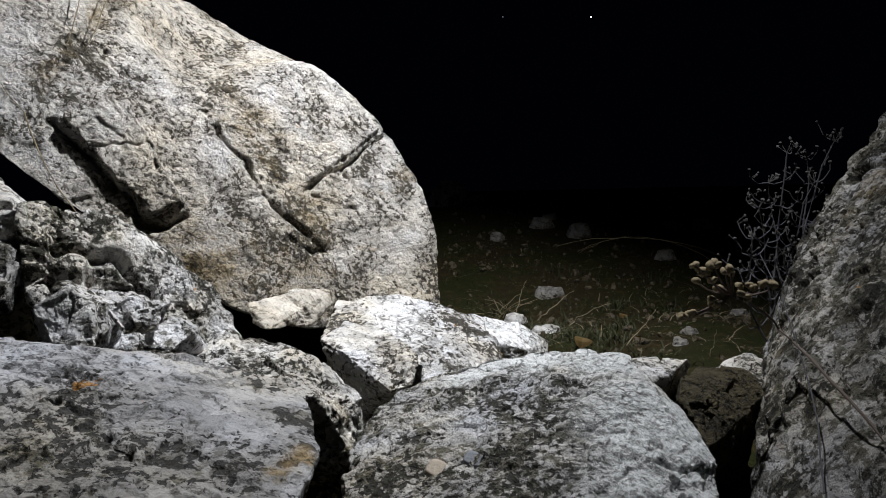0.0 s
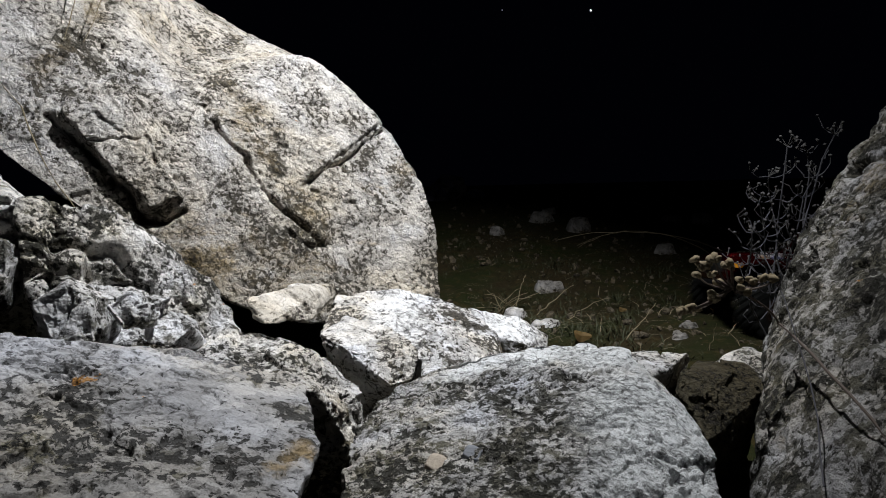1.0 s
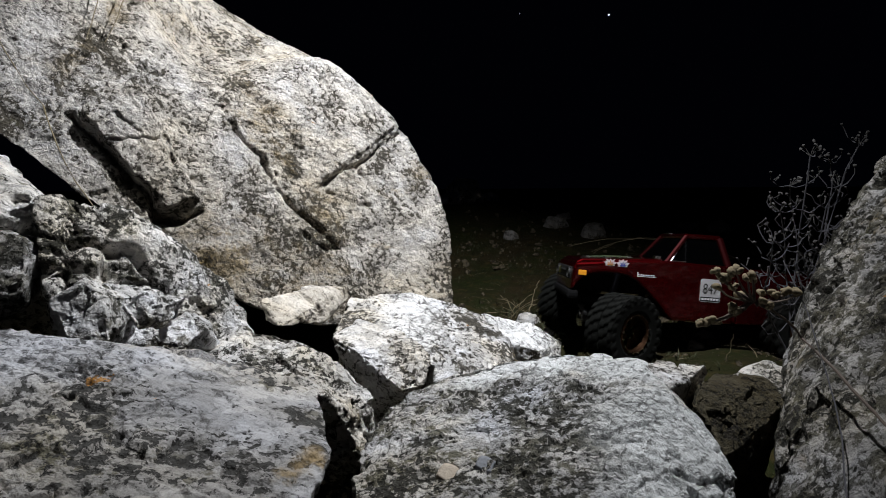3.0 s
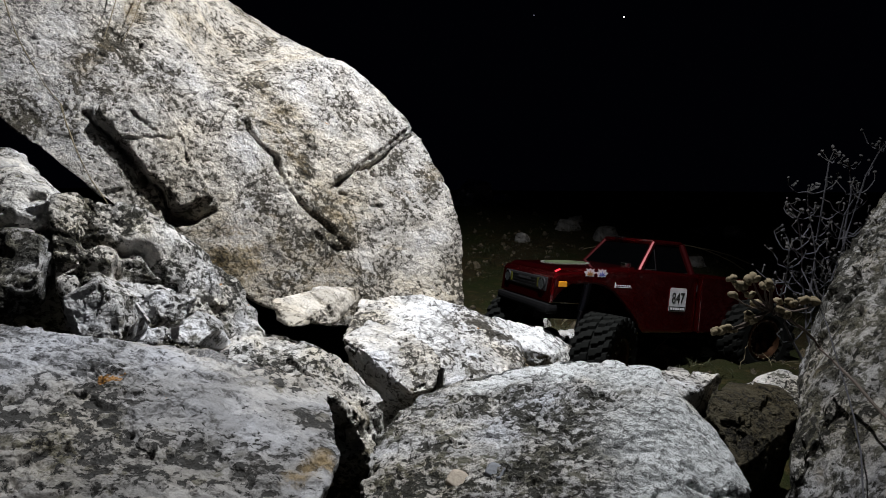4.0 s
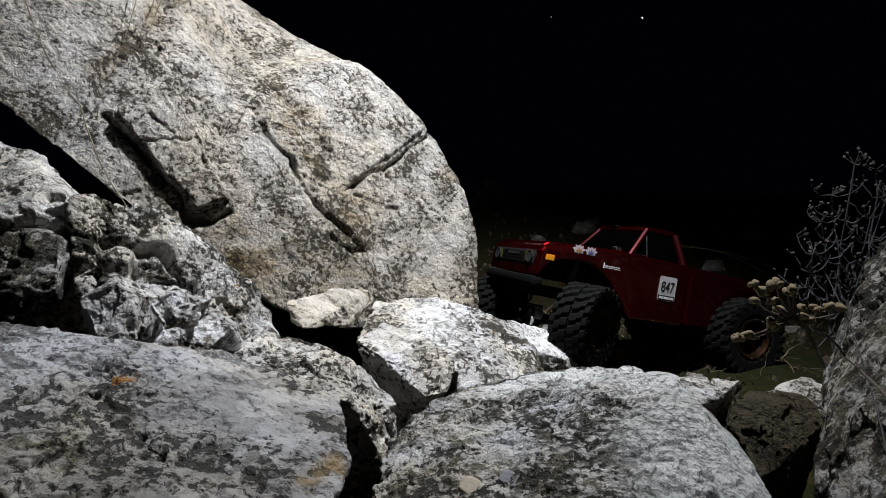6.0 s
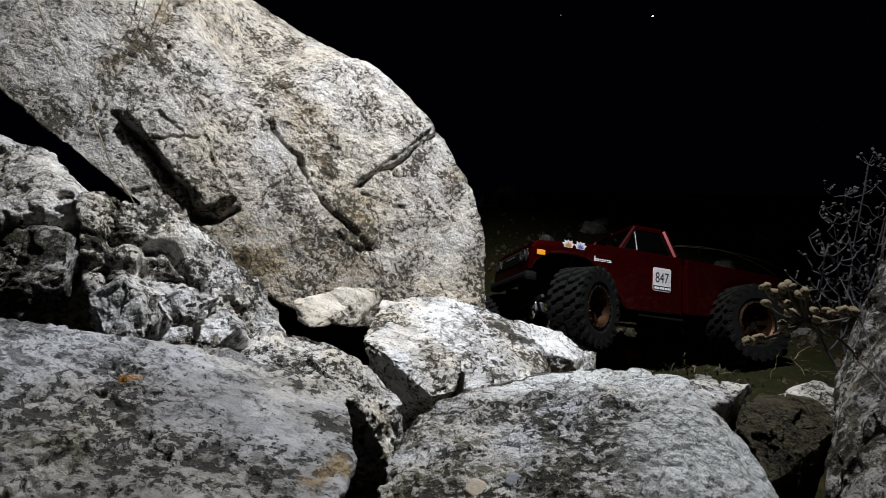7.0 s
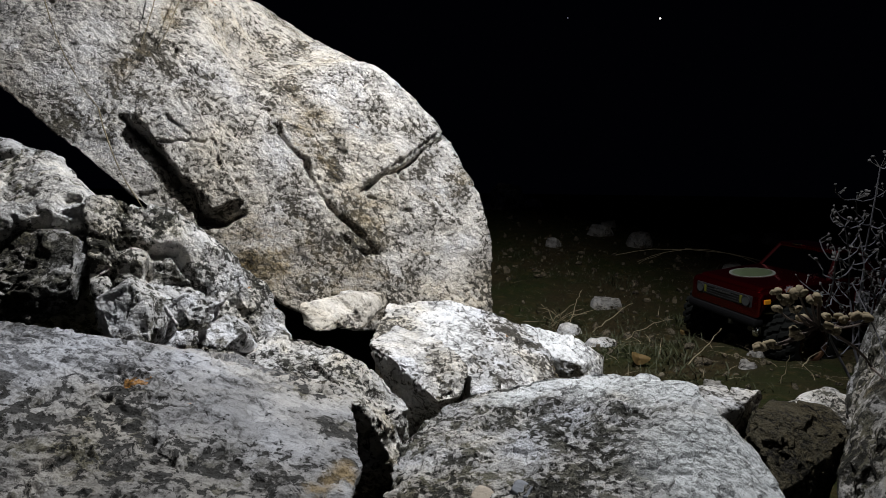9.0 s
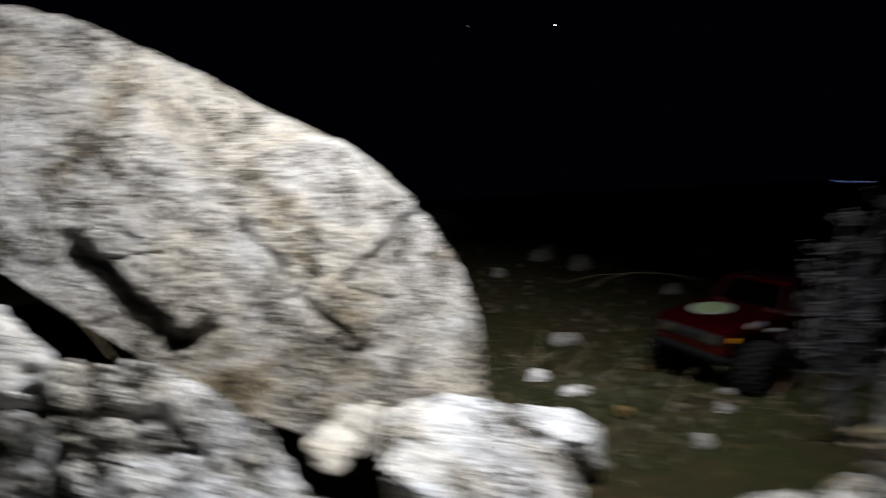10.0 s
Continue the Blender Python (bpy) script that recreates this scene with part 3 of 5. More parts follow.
    stone("rock", [(-0.58, 0.645, 0.272), (-0.462, 0.645, 0.270), (-0.398, 0.645, 0.264), (-0.380, 0.62, 0.228), (-0.392, 0.63, 0.195), (-0.425, 0.605, 0.185),
                   (-0.58, 0.59, 0.17), (-0.44, 0.595, 0.16), (-0.40, 0.70, 0.25), (-0.55, 0.70, 0.25), (-0.42, 0.70, 0.19)], ROCK_DARK,
          "dark stained limestone block jutting over a hollow", 6, 14, 1.2, 2, category="rock", toward=(0.2, -0.9, 0.3))
    stone("rock", [(-0.349, 0.60, 0.208), (-0.321, 0.61, 0.226), (-0.298, 0.60, 0.212), (-0.289, 0.59, 0.172), (-0.313, 0.58, 0.165), (-0.345, 0.60, 0.17),
                   (-0.34, 0.67, 0.215), (-0.30, 0.67, 0.20), (-0.32, 0.67, 0.15)], ROCK_GREY,
          "pale angular limestone block wedged beneath a rock", 6, 7, 0.8, 2, category="rock", toward=(0.2, -0.8, 0.5))
    stone("rock", [(-0.288, 0.60, 0.203), (-0.268, 0.61, 0.214), (-0.246, 0.60, 0.203), (-0.248, 0.592, 0.189), (-0.263, 0.585, 0.184), (-0.28, 0.65, 0.205),
                   (-0.25, 0.65, 0.20), (-0.265, 0.66, 0.175)], ROCK_GREY,
          "small rounded pale limestone block above a dark hollow", 6, 8, 0.6, 2, category="rock", toward=(0.2, -0.8, 0.5))
    stone("rock", [(-0.266, 0.625, 0.180), (-0.253, 0.65, 0.188), (-0.229, 0.64, 0.174), (-0.24, 0.615, 0.160), (-0.262, 0.615, 0.165), (-0.25, 0.69, 0.17),
                   (-0.23, 0.68, 0.14), (-0.26, 0.68, 0.14)], ROCK_GREY,
          "small chipped pale limestone block between rocks", 6, 15, 0.7, 2, category="rock", toward=(0.2, -0.8, 0.5))
    ridge = [(-0.26, 0.66, 0.145), (-0.222, 0.70, 0.160), (-0.181, 0.70, 0.155), (-0.136, 0.685, 0.141), (-0.097, 0.665, 0.121), (-0.072, 0.645, 0.104),
             (-0.080, 0.605, 0.07), (-0.108, 0.598, 0.125), (-0.2, 0.60, 0.14)]
    stone("rock", ridge + [(-0.27, 0.72, 0.0), (-0.1, 0.7, 0.0), (-0.075, 0.62, 0.0), (-0.26, 0.62, 0.0)], ROCK_SPOTTED,
          "ragged grey limestone ridge between larger boulders", 7, 16, 1.0, 1, category="rock", lumps=0.3, cell=0.7, facet=1.8, toward=(0.2, -0.6, 0.7))
    stone("rock", [(-0.222, 0.76, 0.174), (-0.19, 0.735, 0.150), (-0.16, 0.83, 0.130), (-0.139, 0.90, 0.150), (-0.143, 0.91, 0.168), (-0.193, 0.87, 0.172),
                   (-0.21, 0.75, 0.155), (-0.20, 0.83, 0.135)], ROCK_FLAT,
          "flat slab of pale limestone lying across other stones", 6, 9, 0.4, 0, category="rock", lumps=0.2, cell=0.8, facet=2.2, toward=(0.2, -0.8, 0.5))
    top = [(-0.150, 0.93, 0.146), (-0.066, 0.965, 0.144), (0.009, 0.99, 0.122), (0.036, 0.99, 0.110), (0.085, 0.93, 0.082), (0.10, 0.88, 0.04),
           (-0.155, 0.83, 0.118), (0.0, 0.76, 0.092), (0.06, 0.75, 0.05), (-0.05, 0.80, 0.11)]
    # streak makes the right slope darker
    stone("rock", top + pushed(top, (0, 0.02, -0.16), 0.95), ROCK_PALE,
          "wide white limestone rock with a bright sloping top", 7, 10, 0.8, 2, category="rock", lumps=0.3, cell=0.8, toward=(0.0, -0.7, 0.8), front=(0.1, -0.5, 0.85),
          streaks=(([(-0.02, 0.13), (0.03, 0.112), (0.07, 0.09), (0.09, 0.06)], 0.014),), chalk=((-0.06, 0.13, 0.05, 0.6),))
    stone("rock", [(-0.152, 0.805, 0.120), (-0.125, 0.86, 0.130), (-0.06, 0.83, 0.120), (-0.024, 0.775, 0.107), (-0.066, 0.768, 0.104), (-0.118, 0.778, 0.112),
                   (-0.130, 0.79, 0.085), (-0.055, 0.735, 0.076), (-0.032, 0.75, 0.078), (-0.11, 0.80, 0.03), (-0.06, 0.78, 0.03), (-0.03, 0.80, 0.03), (-0.12, 0.86, 0.03)], ROCK_PALE,
          "angular white limestone block leaning on a wider rock", 7, 11, 0.7, 1, category="rock", lumps=0.2, cell=0.8, toward=(-0.1, -0.9, 0.4))
    stone("rock", [(-0.022, 0.765, 0.100), (0.0, 0.77, 0.105), (0.012, 0.75, 0.097), (0.0, 0.735, 0.088), (-0.02, 0.74, 0.085), (0.0, 0.78, 0.06), (-0.02, 0.77, 0.05),
                   (0.01, 0.75, 0.05)], ROCK_GREY,
          "small grey stone chip jammed between two rocks", 5, 17, 0.5, 1, category="rock", toward=(0, -0.8, 0.5))
    # streak darkens the broken end: the shade of that face put into the colour
    stone("rock", [(0.045, 1.02, 0.100), (0.142, 1.06, 0.070), (0.182, 1.05, 0.043), (0.165, 1.01, 0.015), (0.132, 0.98, 0.05), (0.079, 0.97, 0.067),
                   (0.06, 0.98, -0.03), (0.17, 1.01, -0.03), (0.17, 1.1, -0.03), (0.06, 1.1, -0.03)], ROCK_PALE,
          "white limestone rock with a dark broken end", 6, 12, 0.45, 2, category="rock", lumps=0.4, toward=(0.2, -0.7, 0.7), front=(0.1, -0.5, 0.8),
          above=True, chalk=((0.09, 1.02, 0.09, 1.0), (0.13, 1.03, 0.05, 1.0)), streaks=(([(0.175, 0.99), (0.185, 1.08)], 0.014),))
    stone("rock", [(0.212, 0.61, 0.113), (0.231, 0.65, 0.119), (0.274, 0.70, 0.112), (0.318, 0.69, 0.108), (0.320, 0.65, 0.101), (0.254, 0.598, 0.064),
                   (0.228, 0.583, 0.076), (0.23, 0.62, 0.0), (0.30, 0.66, 0.0), (0.30, 0.74, 0.0), (0.22, 0.72, 0.0)], ROCK_BROWN,
          "brown broken stone face under a pale weathered rim", 7, 13, 0.9, 1, category="rock", lumps=0.3, cell=0.6, facet=1.5, toward=(0, -0.8, 0.6))
    stone("rock", [(0.165, 0.66, 0.130), (0.201, 0.685, 0.125), (0.274, 0.715, 0.116), (0.25, 0.69, 0.112), (0.215, 0.64, 0.122), (0.18, 0.62, 0.118),
                   (0.17, 0.7, 0.0), (0.27, 0.76, 0.0), (0.2, 0.64, 0.0)], ROCK_PALE,
          "white weathered stone filling a gap between boulders", 6, 18, 0.8, 2, category="rock", lumps=0.4, toward=(0, -0.7, 0.7))
    stone("rock", [(0.265, 0.715, 0.090), (0.30, 0.735, 0.096), (0.340, 0.735, 0.114), (0.358, 0.72, 0.112), (0.352, 0.69, 0.095), (0.32, 0.665, 0.092), (0.285, 0.69, 0.098),
                   (0.28, 0.74, 0.02), (0.35, 0.74, 0.02), (0.33, 0.68, 0.05)], ROCK_SPOTTED,
          "crumbling pale stone with flaky edges", 6, 19, 0.9, 1, category="rock", lumps=0.2, toward=(0, -0.7, 0.7), cell=0.5, facet=1.6)
    # stones lying on the ground
    rng = random.Random(4)
    for x, y, w, tall, label in ((0.235, 2.44, 0.10, 0.055, "single pale stone on dark ground"), (0.59, 2.50, 0.15, 0.08, "pale stone block on dark ground"),
                                 (0.45, 2.60, 0.13, 0.07, "weathered grey stone on dark ground"), (0.50, 2.72, 0.12, 0.06, "weathered grey stone on dark ground"),
                                 (1.01, 2.56, 0.13, 0.06, "weathered grey stone on dark ground"), (1.12, 2.52, 0.12, 0.07, "weathered grey stone on dark ground"),
                                 (0.81, 2.14, 0.11, 0.055, "squared pale stone on dark ground"), (0.33, 1.81, 0.14, 0.035, "flat pale stone sunk in moss"),
                                 (0.195, 1.56, 0.09, 0.045, "white stone among dry twigs"), (0.245, 1.41, 0.11, 0.03, "flat white stone in the soil"),
                                 (0.73, 1.48, 0.08, 0.03, "flat pale stone by the dry plant"), (0.06, 3.35, 0.30, 0.16, "large pale rock far back in the dark"),
                                 (0.02, 3.6, 0.26, 0.12, "large pale rock far back in the dark"), (0.20, 3.45, 0.18, 0.06, "low grey rock far back in the dark"),
                                 (0.47, 1.20, 0.05, 0.022, "small grey stone on bare soil"), (0.53, 1.30, 0.06, 0.02, "small grey stone on bare soil"),
                                 (0.37, 1.09, 0.05, 0.035, "small rounded pale stone on bare soil")):
        z = height(x, y)
        ring = []
        for k in range(9):
            a = k * 2 * math.pi / 9 + rng.uniform(-0.2, 0.2)
            r = w / 2 * rng.uniform(0.75, 1.1)
            ring += [(x + r * math.cos(a), y + 0.7 * r * math.sin(a), z - 0.02), (x + 0.62 * r * math.cos(a), y + 0.45 * r * math.sin(a), z + tall * (0.65 if y < 3 else 1.0) * rng.uniform(0.35, 1.0))]
        stone("ground_stone", ring, ROCK_PALE if y > 3 or "white" in label else ROCK_FIELD, label, 5, rng.randint(20, 90), 0.6, 2, category="stone", lumps=0.6, group="stones on the ground")


boulders()


# ---- model pickup truck ----
RED = plain("red_paint", (0.21, 0.005, 0.008), 0.23, 0.96, 1.0, 900, 0.10)
# darker copy of the body red for the pillars, holds their lamp highlight down
RED_DIM = plain("red_dim_paint", (0.045, 0.002, 0.003), 0.38, 0.7, 0.0, 900, 0.10)
BLACK = plain("black_plastic", (0.006, 0.006, 0.0065), 0.8, 0.0, 0.0, 300, 0.2)
RUBBER = plain("tyre_rubber", (0.0075, 0.008, 0.0073), 0.85, 0.0, 0.0, 250, 0.3, 0.0006)
CHROME = plain("chrome", (0.75, 0.75, 0.76), 0.12, 1.0, 0.0, 120, 0.05)
STEEL = plain("grey_steel", (0.32, 0.32, 0.33), 0.35, 1.0, 0.0, 120, 0.15)
BRONZE = plain("bronze_rim", (0.055, 0.027, 0.014), 0.45, 0.9, 0.0, 160, 0.15)
GLASS = plain("smoked_window", (0.0012, 0.0013, 0.0015), 0.12, 0.0, 0.0, 60, 0.1)
WHITE = plain("white_vinyl", (0.72, 0.72, 0.74), 0.4, 0.0, 0.2, 200, 0.04)
INK = plain("black_print", (0.01, 0.01, 0.01), 0.5)
AMBER = plain("amber_lens", (0.75, 0.30, 0.02), 0.25, 0.0, 0.5)
YELLOW = plain("yellow_lens", (0.08, 0.08, 0.012), 0.3, 0.0, 0.2)
PALE_PRINT = plain("pale_print", (0.30, 0.31, 0.28), 0.4, 0.0, 0.2)
BLUE = plain("blue_print", (0.10, 0.12, 0.45), 0.45)
ORANGE = plain("orange_print", (0.60, 0.28, 0.06), 0.45)
GREEN = plain("green_print", (0.13, 0.17, 0.09), 0.45)
SMOKE = plain("smoked_grille", (0.018, 0.018, 0.019), 0.45, 0.0)
LENS = plain("lamp_lens", (0.05, 0.055, 0.055), 0.12, 0.2, 0.3)
SHOCK = plain("shock_sleeve", (0.05, 0.055, 0.075), 0.4, 0.6, 0.0, 200, 0.1)
TAN = plain("dusty_casing", (0.10, 0.085, 0.055), 0.7, 0.0, 0.0, 200, 0.2)
DULL = plain("dull_plating", (0.16, 0.16, 0.165), 0.4, 0.9, 0.0, 200, 0.15)
for matt, shine in ((RUBBER, 0.08), (BLACK, 0.06), (GLASS, 0.1), (SMOKE, 0.25)):
    matt.node_tree.nodes["Principled BSDF"].inputs["Specular IOR Level"].default_value = shine


def block(bm, lo, hi, bevel=0.0, m=None):
    lo, hi = Vector(lo), Vector(hi)
    made = bmesh.ops.create_cube(bm, size=1.0)["verts"]
    for v in made:
        v.co = (lo + hi) / 2 + Vector(a * b for a, b in zip(v.co, hi - lo))
    if bevel:
        edges = list({e for v in made for e in v.link_edges})
        made = bmesh.ops.bevel(bm, geom=edges, offset=bevel, segments=2, profile=0.6, affect="EDGES")["verts"]
    if m is not None:
        bmesh.ops.transform(bm, matrix=m, verts=made)
    return made


def rod(bm, a, b, r, sides=10, r2=None):
    a, b = Vector(a), Vector(b)
    m = Matrix.Translation((a + b) / 2) @ (b - a).to_track_quat("Z", "Y").to_matrix().to_4x4()
    bmesh.ops.create_cone(bm, cap_ends=True, segments=sides, radius1=r, radius2=r if r2 is None else r2, depth=(b - a).length, matrix=m)


def extruded(profile, y0, y1, bevel=0.0):
    """A side profile of (x, z) drawn across from y0 to y1, its long edges rounded."""
    bm = bmesh.new()
    a = [bm.verts.new((x, y0, z)) for x, z in profile]
    b = [bm.verts.new((x, y1, z)) for x, z in profile]
    caps = [bm.faces.new(a), bm.faces.new(b[::-1])]
    n = len(profile)
    for i in range(n):
        bm.faces.new((a[i], b[i], b[(i + 1) % n], a[(i + 1) % n]))
    bmesh.ops.recalc_face_normals(bm, faces=bm.faces[:])
    if bevel:
        bmesh.ops.bevel(bm, geom=list({e for f in caps for e in f.edges}), offset=bevel, segments=3, profile=0.6, affect="EDGES")
    return bm


def arch(cx, cz, r, start, end, n=10):
    return [(cx + r * math.cos(radians(start + (end - start) * i / n)), cz + r * math.sin(radians(start + (end - start) * i / n))) for i in range(n + 1)]


def lathe(bm, profile, n=48):
    """A ring about the y axis from a closed profile of (radius, y)."""
    rings = [[bm.verts.new((r * math.cos(2 * math.pi * i / n), y, r * math.sin(2 * math.pi * i / n))) for r, y in profile] for i in range(n)]
    for i in range(n):
        p, q = rings[i], rings[(i + 1) % n]
        for k in range(len(profile)):
            bm.faces.new((p[k], p[(k + 1) % len(profile)], q[(k + 1) % len(profile)], q[k]))
    bmesh.ops.recalc_face_normals(bm, faces=bm.faces[:])


WHEEL_R = 0.069


def tyre_mesh():
    """A tyre about the y axis whose tread and shoulders rise in staggered lugs."""
    n, bm = 132, bmesh.new()
    cross = [(0.035, 0.0), (0.037, -0.026), (0.043, -0.030), (0.053, -0.0305), (0.060, -0.0300)]
    cross += [(0.0635, y) for y in (-0.0305, -0.0225, -0.0220, -0.0135, -0.0130, -0.0015, -0.0010, 0.0010, 0.0015, 0.0130, 0.0135, 0.0220, 0.0225, 0.0305)]
    cross += [(0.060, 0.0300), (0.053, 0.0305), (0.043, 0.030), (0.037, 0.026)]
    rows = {5: 0, 6: 0, 7: 1, 8: 1, 9: 2, 10: 2, 13: 3, 14: 3, 15: 4, 16: 4, 17: 5, 18: 5}
    rings = []
    for i in range(n):
        a, ring = 2 * math.pi * i / n, []
        for k, (r, y) in enumerate(cross):
            if k in rows:
                lug = (i + (0, 3, 1, 4, 2, 5)[rows[k]] + (1 if k % 2 else 0)) % 6 < 4
                r += 0.0050 if lug else 0.0
            elif k in (4, 19):
                y *= 1.05 if (i + (0 if k == 4 else 5)) % 6 < 3 else 1.0
            ring.append(bm.verts.new((r * math.cos(a), y, r * math.sin(a))))
        rings.append(ring)
    m = len(cross)
    for i in range(n):
        p, q = rings[i], rings[(i + 1) % n]
        for k in range(m):
            bm.faces.new((p[k], p[(k + 1) % m], q[(k + 1) % m], q[k]))
    bmesh.ops.recalc_face_normals(bm, faces=bm.faces[:])
    return bm


def bolt_mesh():
    bm = bmesh.new()
    rod(bm, (0, -0.0025, 0), (0, 0.0025, 0), 0.0017, 6)
    return mesh_of("rim_bolt", bm, CHROME)


BOLT = bolt_mesh()


def wheel(parent, x, y, side):
    """A wheel whose outer face looks along side * y."""
    bm = bmesh.new()
    rod(bm, (0, -0.03 * side, 0), (0, 0.012 * side, 0), 0.016, 20)
    hub = part("wheel", bm, BLACK, parent, "oversized wheel with lugged tyre")
    hub.location = (x, y, WHEEL_R + 0.006)
    part("tyre", tyre_mesh(), RUBBER, hub, "chunky black rubber tyre with tread lugs")
    bm = bmesh.new()
    s = side
    lathe(bm, [(0.038, -0.024 * s), (0.038, 0.027 * s), (0.034, 0.029 * s), (0.031, 0.026 * s), (0.029, 0.012 * s), (0.012, 0.008 * s), (0.012, 0.0), (0.030, -0.004 * s)], 40)
    for i in range(6):
        m = pose(0, 0, 0, 0, 60 * i, 0)
        block(bm, (-0.004, 0.006 * s if s > 0 else -0.016, 0.010), (0.004, 0.016 if s > 0 else -0.006, 0.031), 0.001, m)
    part("rim", bm, BRONZE, hub, "bronze rim with a bolted ring")
    for count, r, y in ((16, 0.0345, 0.0285), (5, 0.010, 0.012)):
        for i in range(count):
            a = 2 * math.pi * i / count
            bolt = new("rim_bolt", BOLT)
            bolt.parent, bolt.location = hub, (r * math.cos(a), y * s, r * math.sin(a))
    return hub


def pickup():
    truck = new("toy_truck")
    tagged(truck, "red model pickup truck with big lugged tyres and decals", "toy truck")
    # front clip and doors
    side = [(0.128, 0.117), (0.1255, 0.158), (0.120, 0.166), (0.02, 0.178), (-0.045, 0.182), (-0.168, 0.180), (-0.170, 0.074), (-0.060, 0.072)]
    side += [(-0.048, 0.084), (-0.034, 0.100), (-0.024, 0.110), (-0.006, 0.128), (0.008, 0.140), (0.024, 0.148), (0.044, 0.1518), (0.066, 0.1512), (0.088, 0.1480), (0.102, 0.141), (0.114, 0.130), (0.121, 0.117)]
    body = part("body", extruded(side, -0.098, 0.098, 0.007), RED, truck, "glossy red pickup body")
    part("hood", extruded([(0.120, 0.162), (0.118, 0.169), (0.108, 0.1745), (-0.040, 0.1845), (-0.040, 0.168)], -0.086, 0.086, 0.006), RED, truck)
    # bed
    for s in (-1, 1):
        prof = [(-0.172, 0.178), (-0.372, 0.172), (-0.372, 0.100), (-0.364, 0.094)] + arch(-0.292, 0.092, 0.068, 8, 172, 12) + [(-0.226, 0.078), (-0.174, 0.076)]
        part("bed_side", extruded(prof, s * 0.097 - 0.006, s * 0.097 + 0.006, 0.003), RED, truck)
    bm = bmesh.new()
    block(bm, (-0.37, -0.09, 0.142), (-0.172, 0.09, 0.148))
    part("bed_floor", bm, BLACK, truck)
    bm = bmesh.new()
    block(bm, (-0.376, -0.092, 0.10), (-0.368, 0.092, 0.172), 0.002)
    part("tailgate", bm, RED, truck)
    bm = bmesh.new()
    block(bm, (-0.1715, 0.096, 0.078), (-0.1685, 0.1045, 0.166), 0.001)
    part("seam_trim", bm, RED, truck)
    # cab
    bm = bmesh.new()
    block(bm, (-0.148, -0.073, 0.226), (-0.080, 0.073, 0.236), 0.004)
    part("roof", bm, RED, truck)
    for s in (-1, 1):
        for a, b, r in (((-0.046, 0.088 * s, 0.179), (-0.084, 0.071 * s, 0.230), 0.0045), ((-0.158, 0.089 * s, 0.179), (-0.145, 0.071 * s, 0.230), 0.006)):
            bm = bmesh.new()
            rod(bm, a, b, r, 8)
            part("pillar", bm, RED_DIM, truck)
        bm = bmesh.new()
        v = [bm.verts.new(c) for c in ((-0.05, 0.086 * s, 0.181), (-0.152, 0.087 * s, 0.181), (-0.142, 0.070 * s, 0.228), (-0.086, 0.070 * s, 0.228))]
        bm.faces.new(v)
        bmesh.ops.solidify(bm, geom=bm.faces[:], thickness=0.002)
        part("side_window", bm, GLASS, truck, "dark side window")
        bm = bmesh.new()
        rod(bm, (-0.081, 0.0885 * s, 0.181), (-0.083, 0.0735 * s, 0.224), 0.0013, 6)
        rod(bm, (-0.054, 0.0885 * s, 0.183), (-0.083, 0.0735 * s, 0.224), 0.0010, 6)
        rod(bm, (-0.054, 0.0885 * s, 0.183), (-0.081, 0.0885 * s, 0.183), 0.0008, 6)
        part("vent_frame", bm, CHROME, truck, "thin chrome quarter window frame")
    for name, ring in (("windshield", ((-0.046, -0.084, 0.182), (-0.046, 0.084, 0.182), (-0.084, 0.070, 0.229), (-0.084, -0.070, 0.229))),
                       ("rear_window", ((-0.158, 0.084, 0.182), (-0.158, -0.084, 0.182), (-0.146, -0.070, 0.229), (-0.146, 0.070, 0.229)))):
        bm = bmesh.new()
        bm.faces.new([bm.verts.new(c) for c in ring])
        bmesh.ops.solidify(bm, geom=bm.faces[:], thickness=0.002)
        part(name, bm, GLASS, truck, "smoked cab glass")
    # nose
    bm = bmesh.new()
    block(bm, (0.120, -0.080, 0.133), (0.1275, 0.080, 0.157), 0.002)
    grille = part("grille", bm, SMOKE, truck, "dark grey grille panel between the headlights")
    for i in range(4):
        bm = bmesh.new()
        block(bm, (0.127, -0.052, 0.1365 + i * 0.0052), (0.1286, 0.052, 0.1380 + i * 0.0052))
        part("grille_bar", bm, SMOKE, grille)
    for i in range(6):
        bm = bmesh.new()
        block(bm, (0.1284, -0.022 + i * 0.008, 0.1475), (0.1294, -0.0165 + i * 0.008, 0.1515))
        part("grille_letter", bm, DULL, grille)
    for s in (-1, 1):
        bm = bmesh.new()
        rod(bm, (0.1255, 0.066 * s, 0.1455), (0.1300, 0.066 * s, 0.1455), 0.0092, 24)
        lamp = part("headlight", bm, LENS, truck, "round clear headlight")
        bm = bmesh.new()
        lathe(bm, [(0.0090, 0), (0.0104, 0), (0.0104, 0.003), (0.0090, 0.003)], 24)
        bmesh.ops.transform(bm, matrix=pose(0.1275, 0.066 * s, 0.1455, 0, 0, -90), verts=bm.verts[:])
        part("headlight_ring", bm, SMOKE, lamp)
        bm = bmesh.new()
        block(bm, (0.1265, 0.0515 * s - 0.0032, 0.1375), (0.1292, 0.0515 * s + 0.0032, 0.1535), 0.001)
        part("turn_lamp", bm, YELLOW, truck, "yellow-green lamp beside the headlight")
        bm = bmesh.new()
        block(bm, (0.101, s * 0.0985 - 0.0015, 0.144), (0.116, s * 0.0985 + 0.0015, 0.1535), 0.001)
        part("indicator", bm, AMBER, truck, "amber side marker")
    bm = bmesh.new()
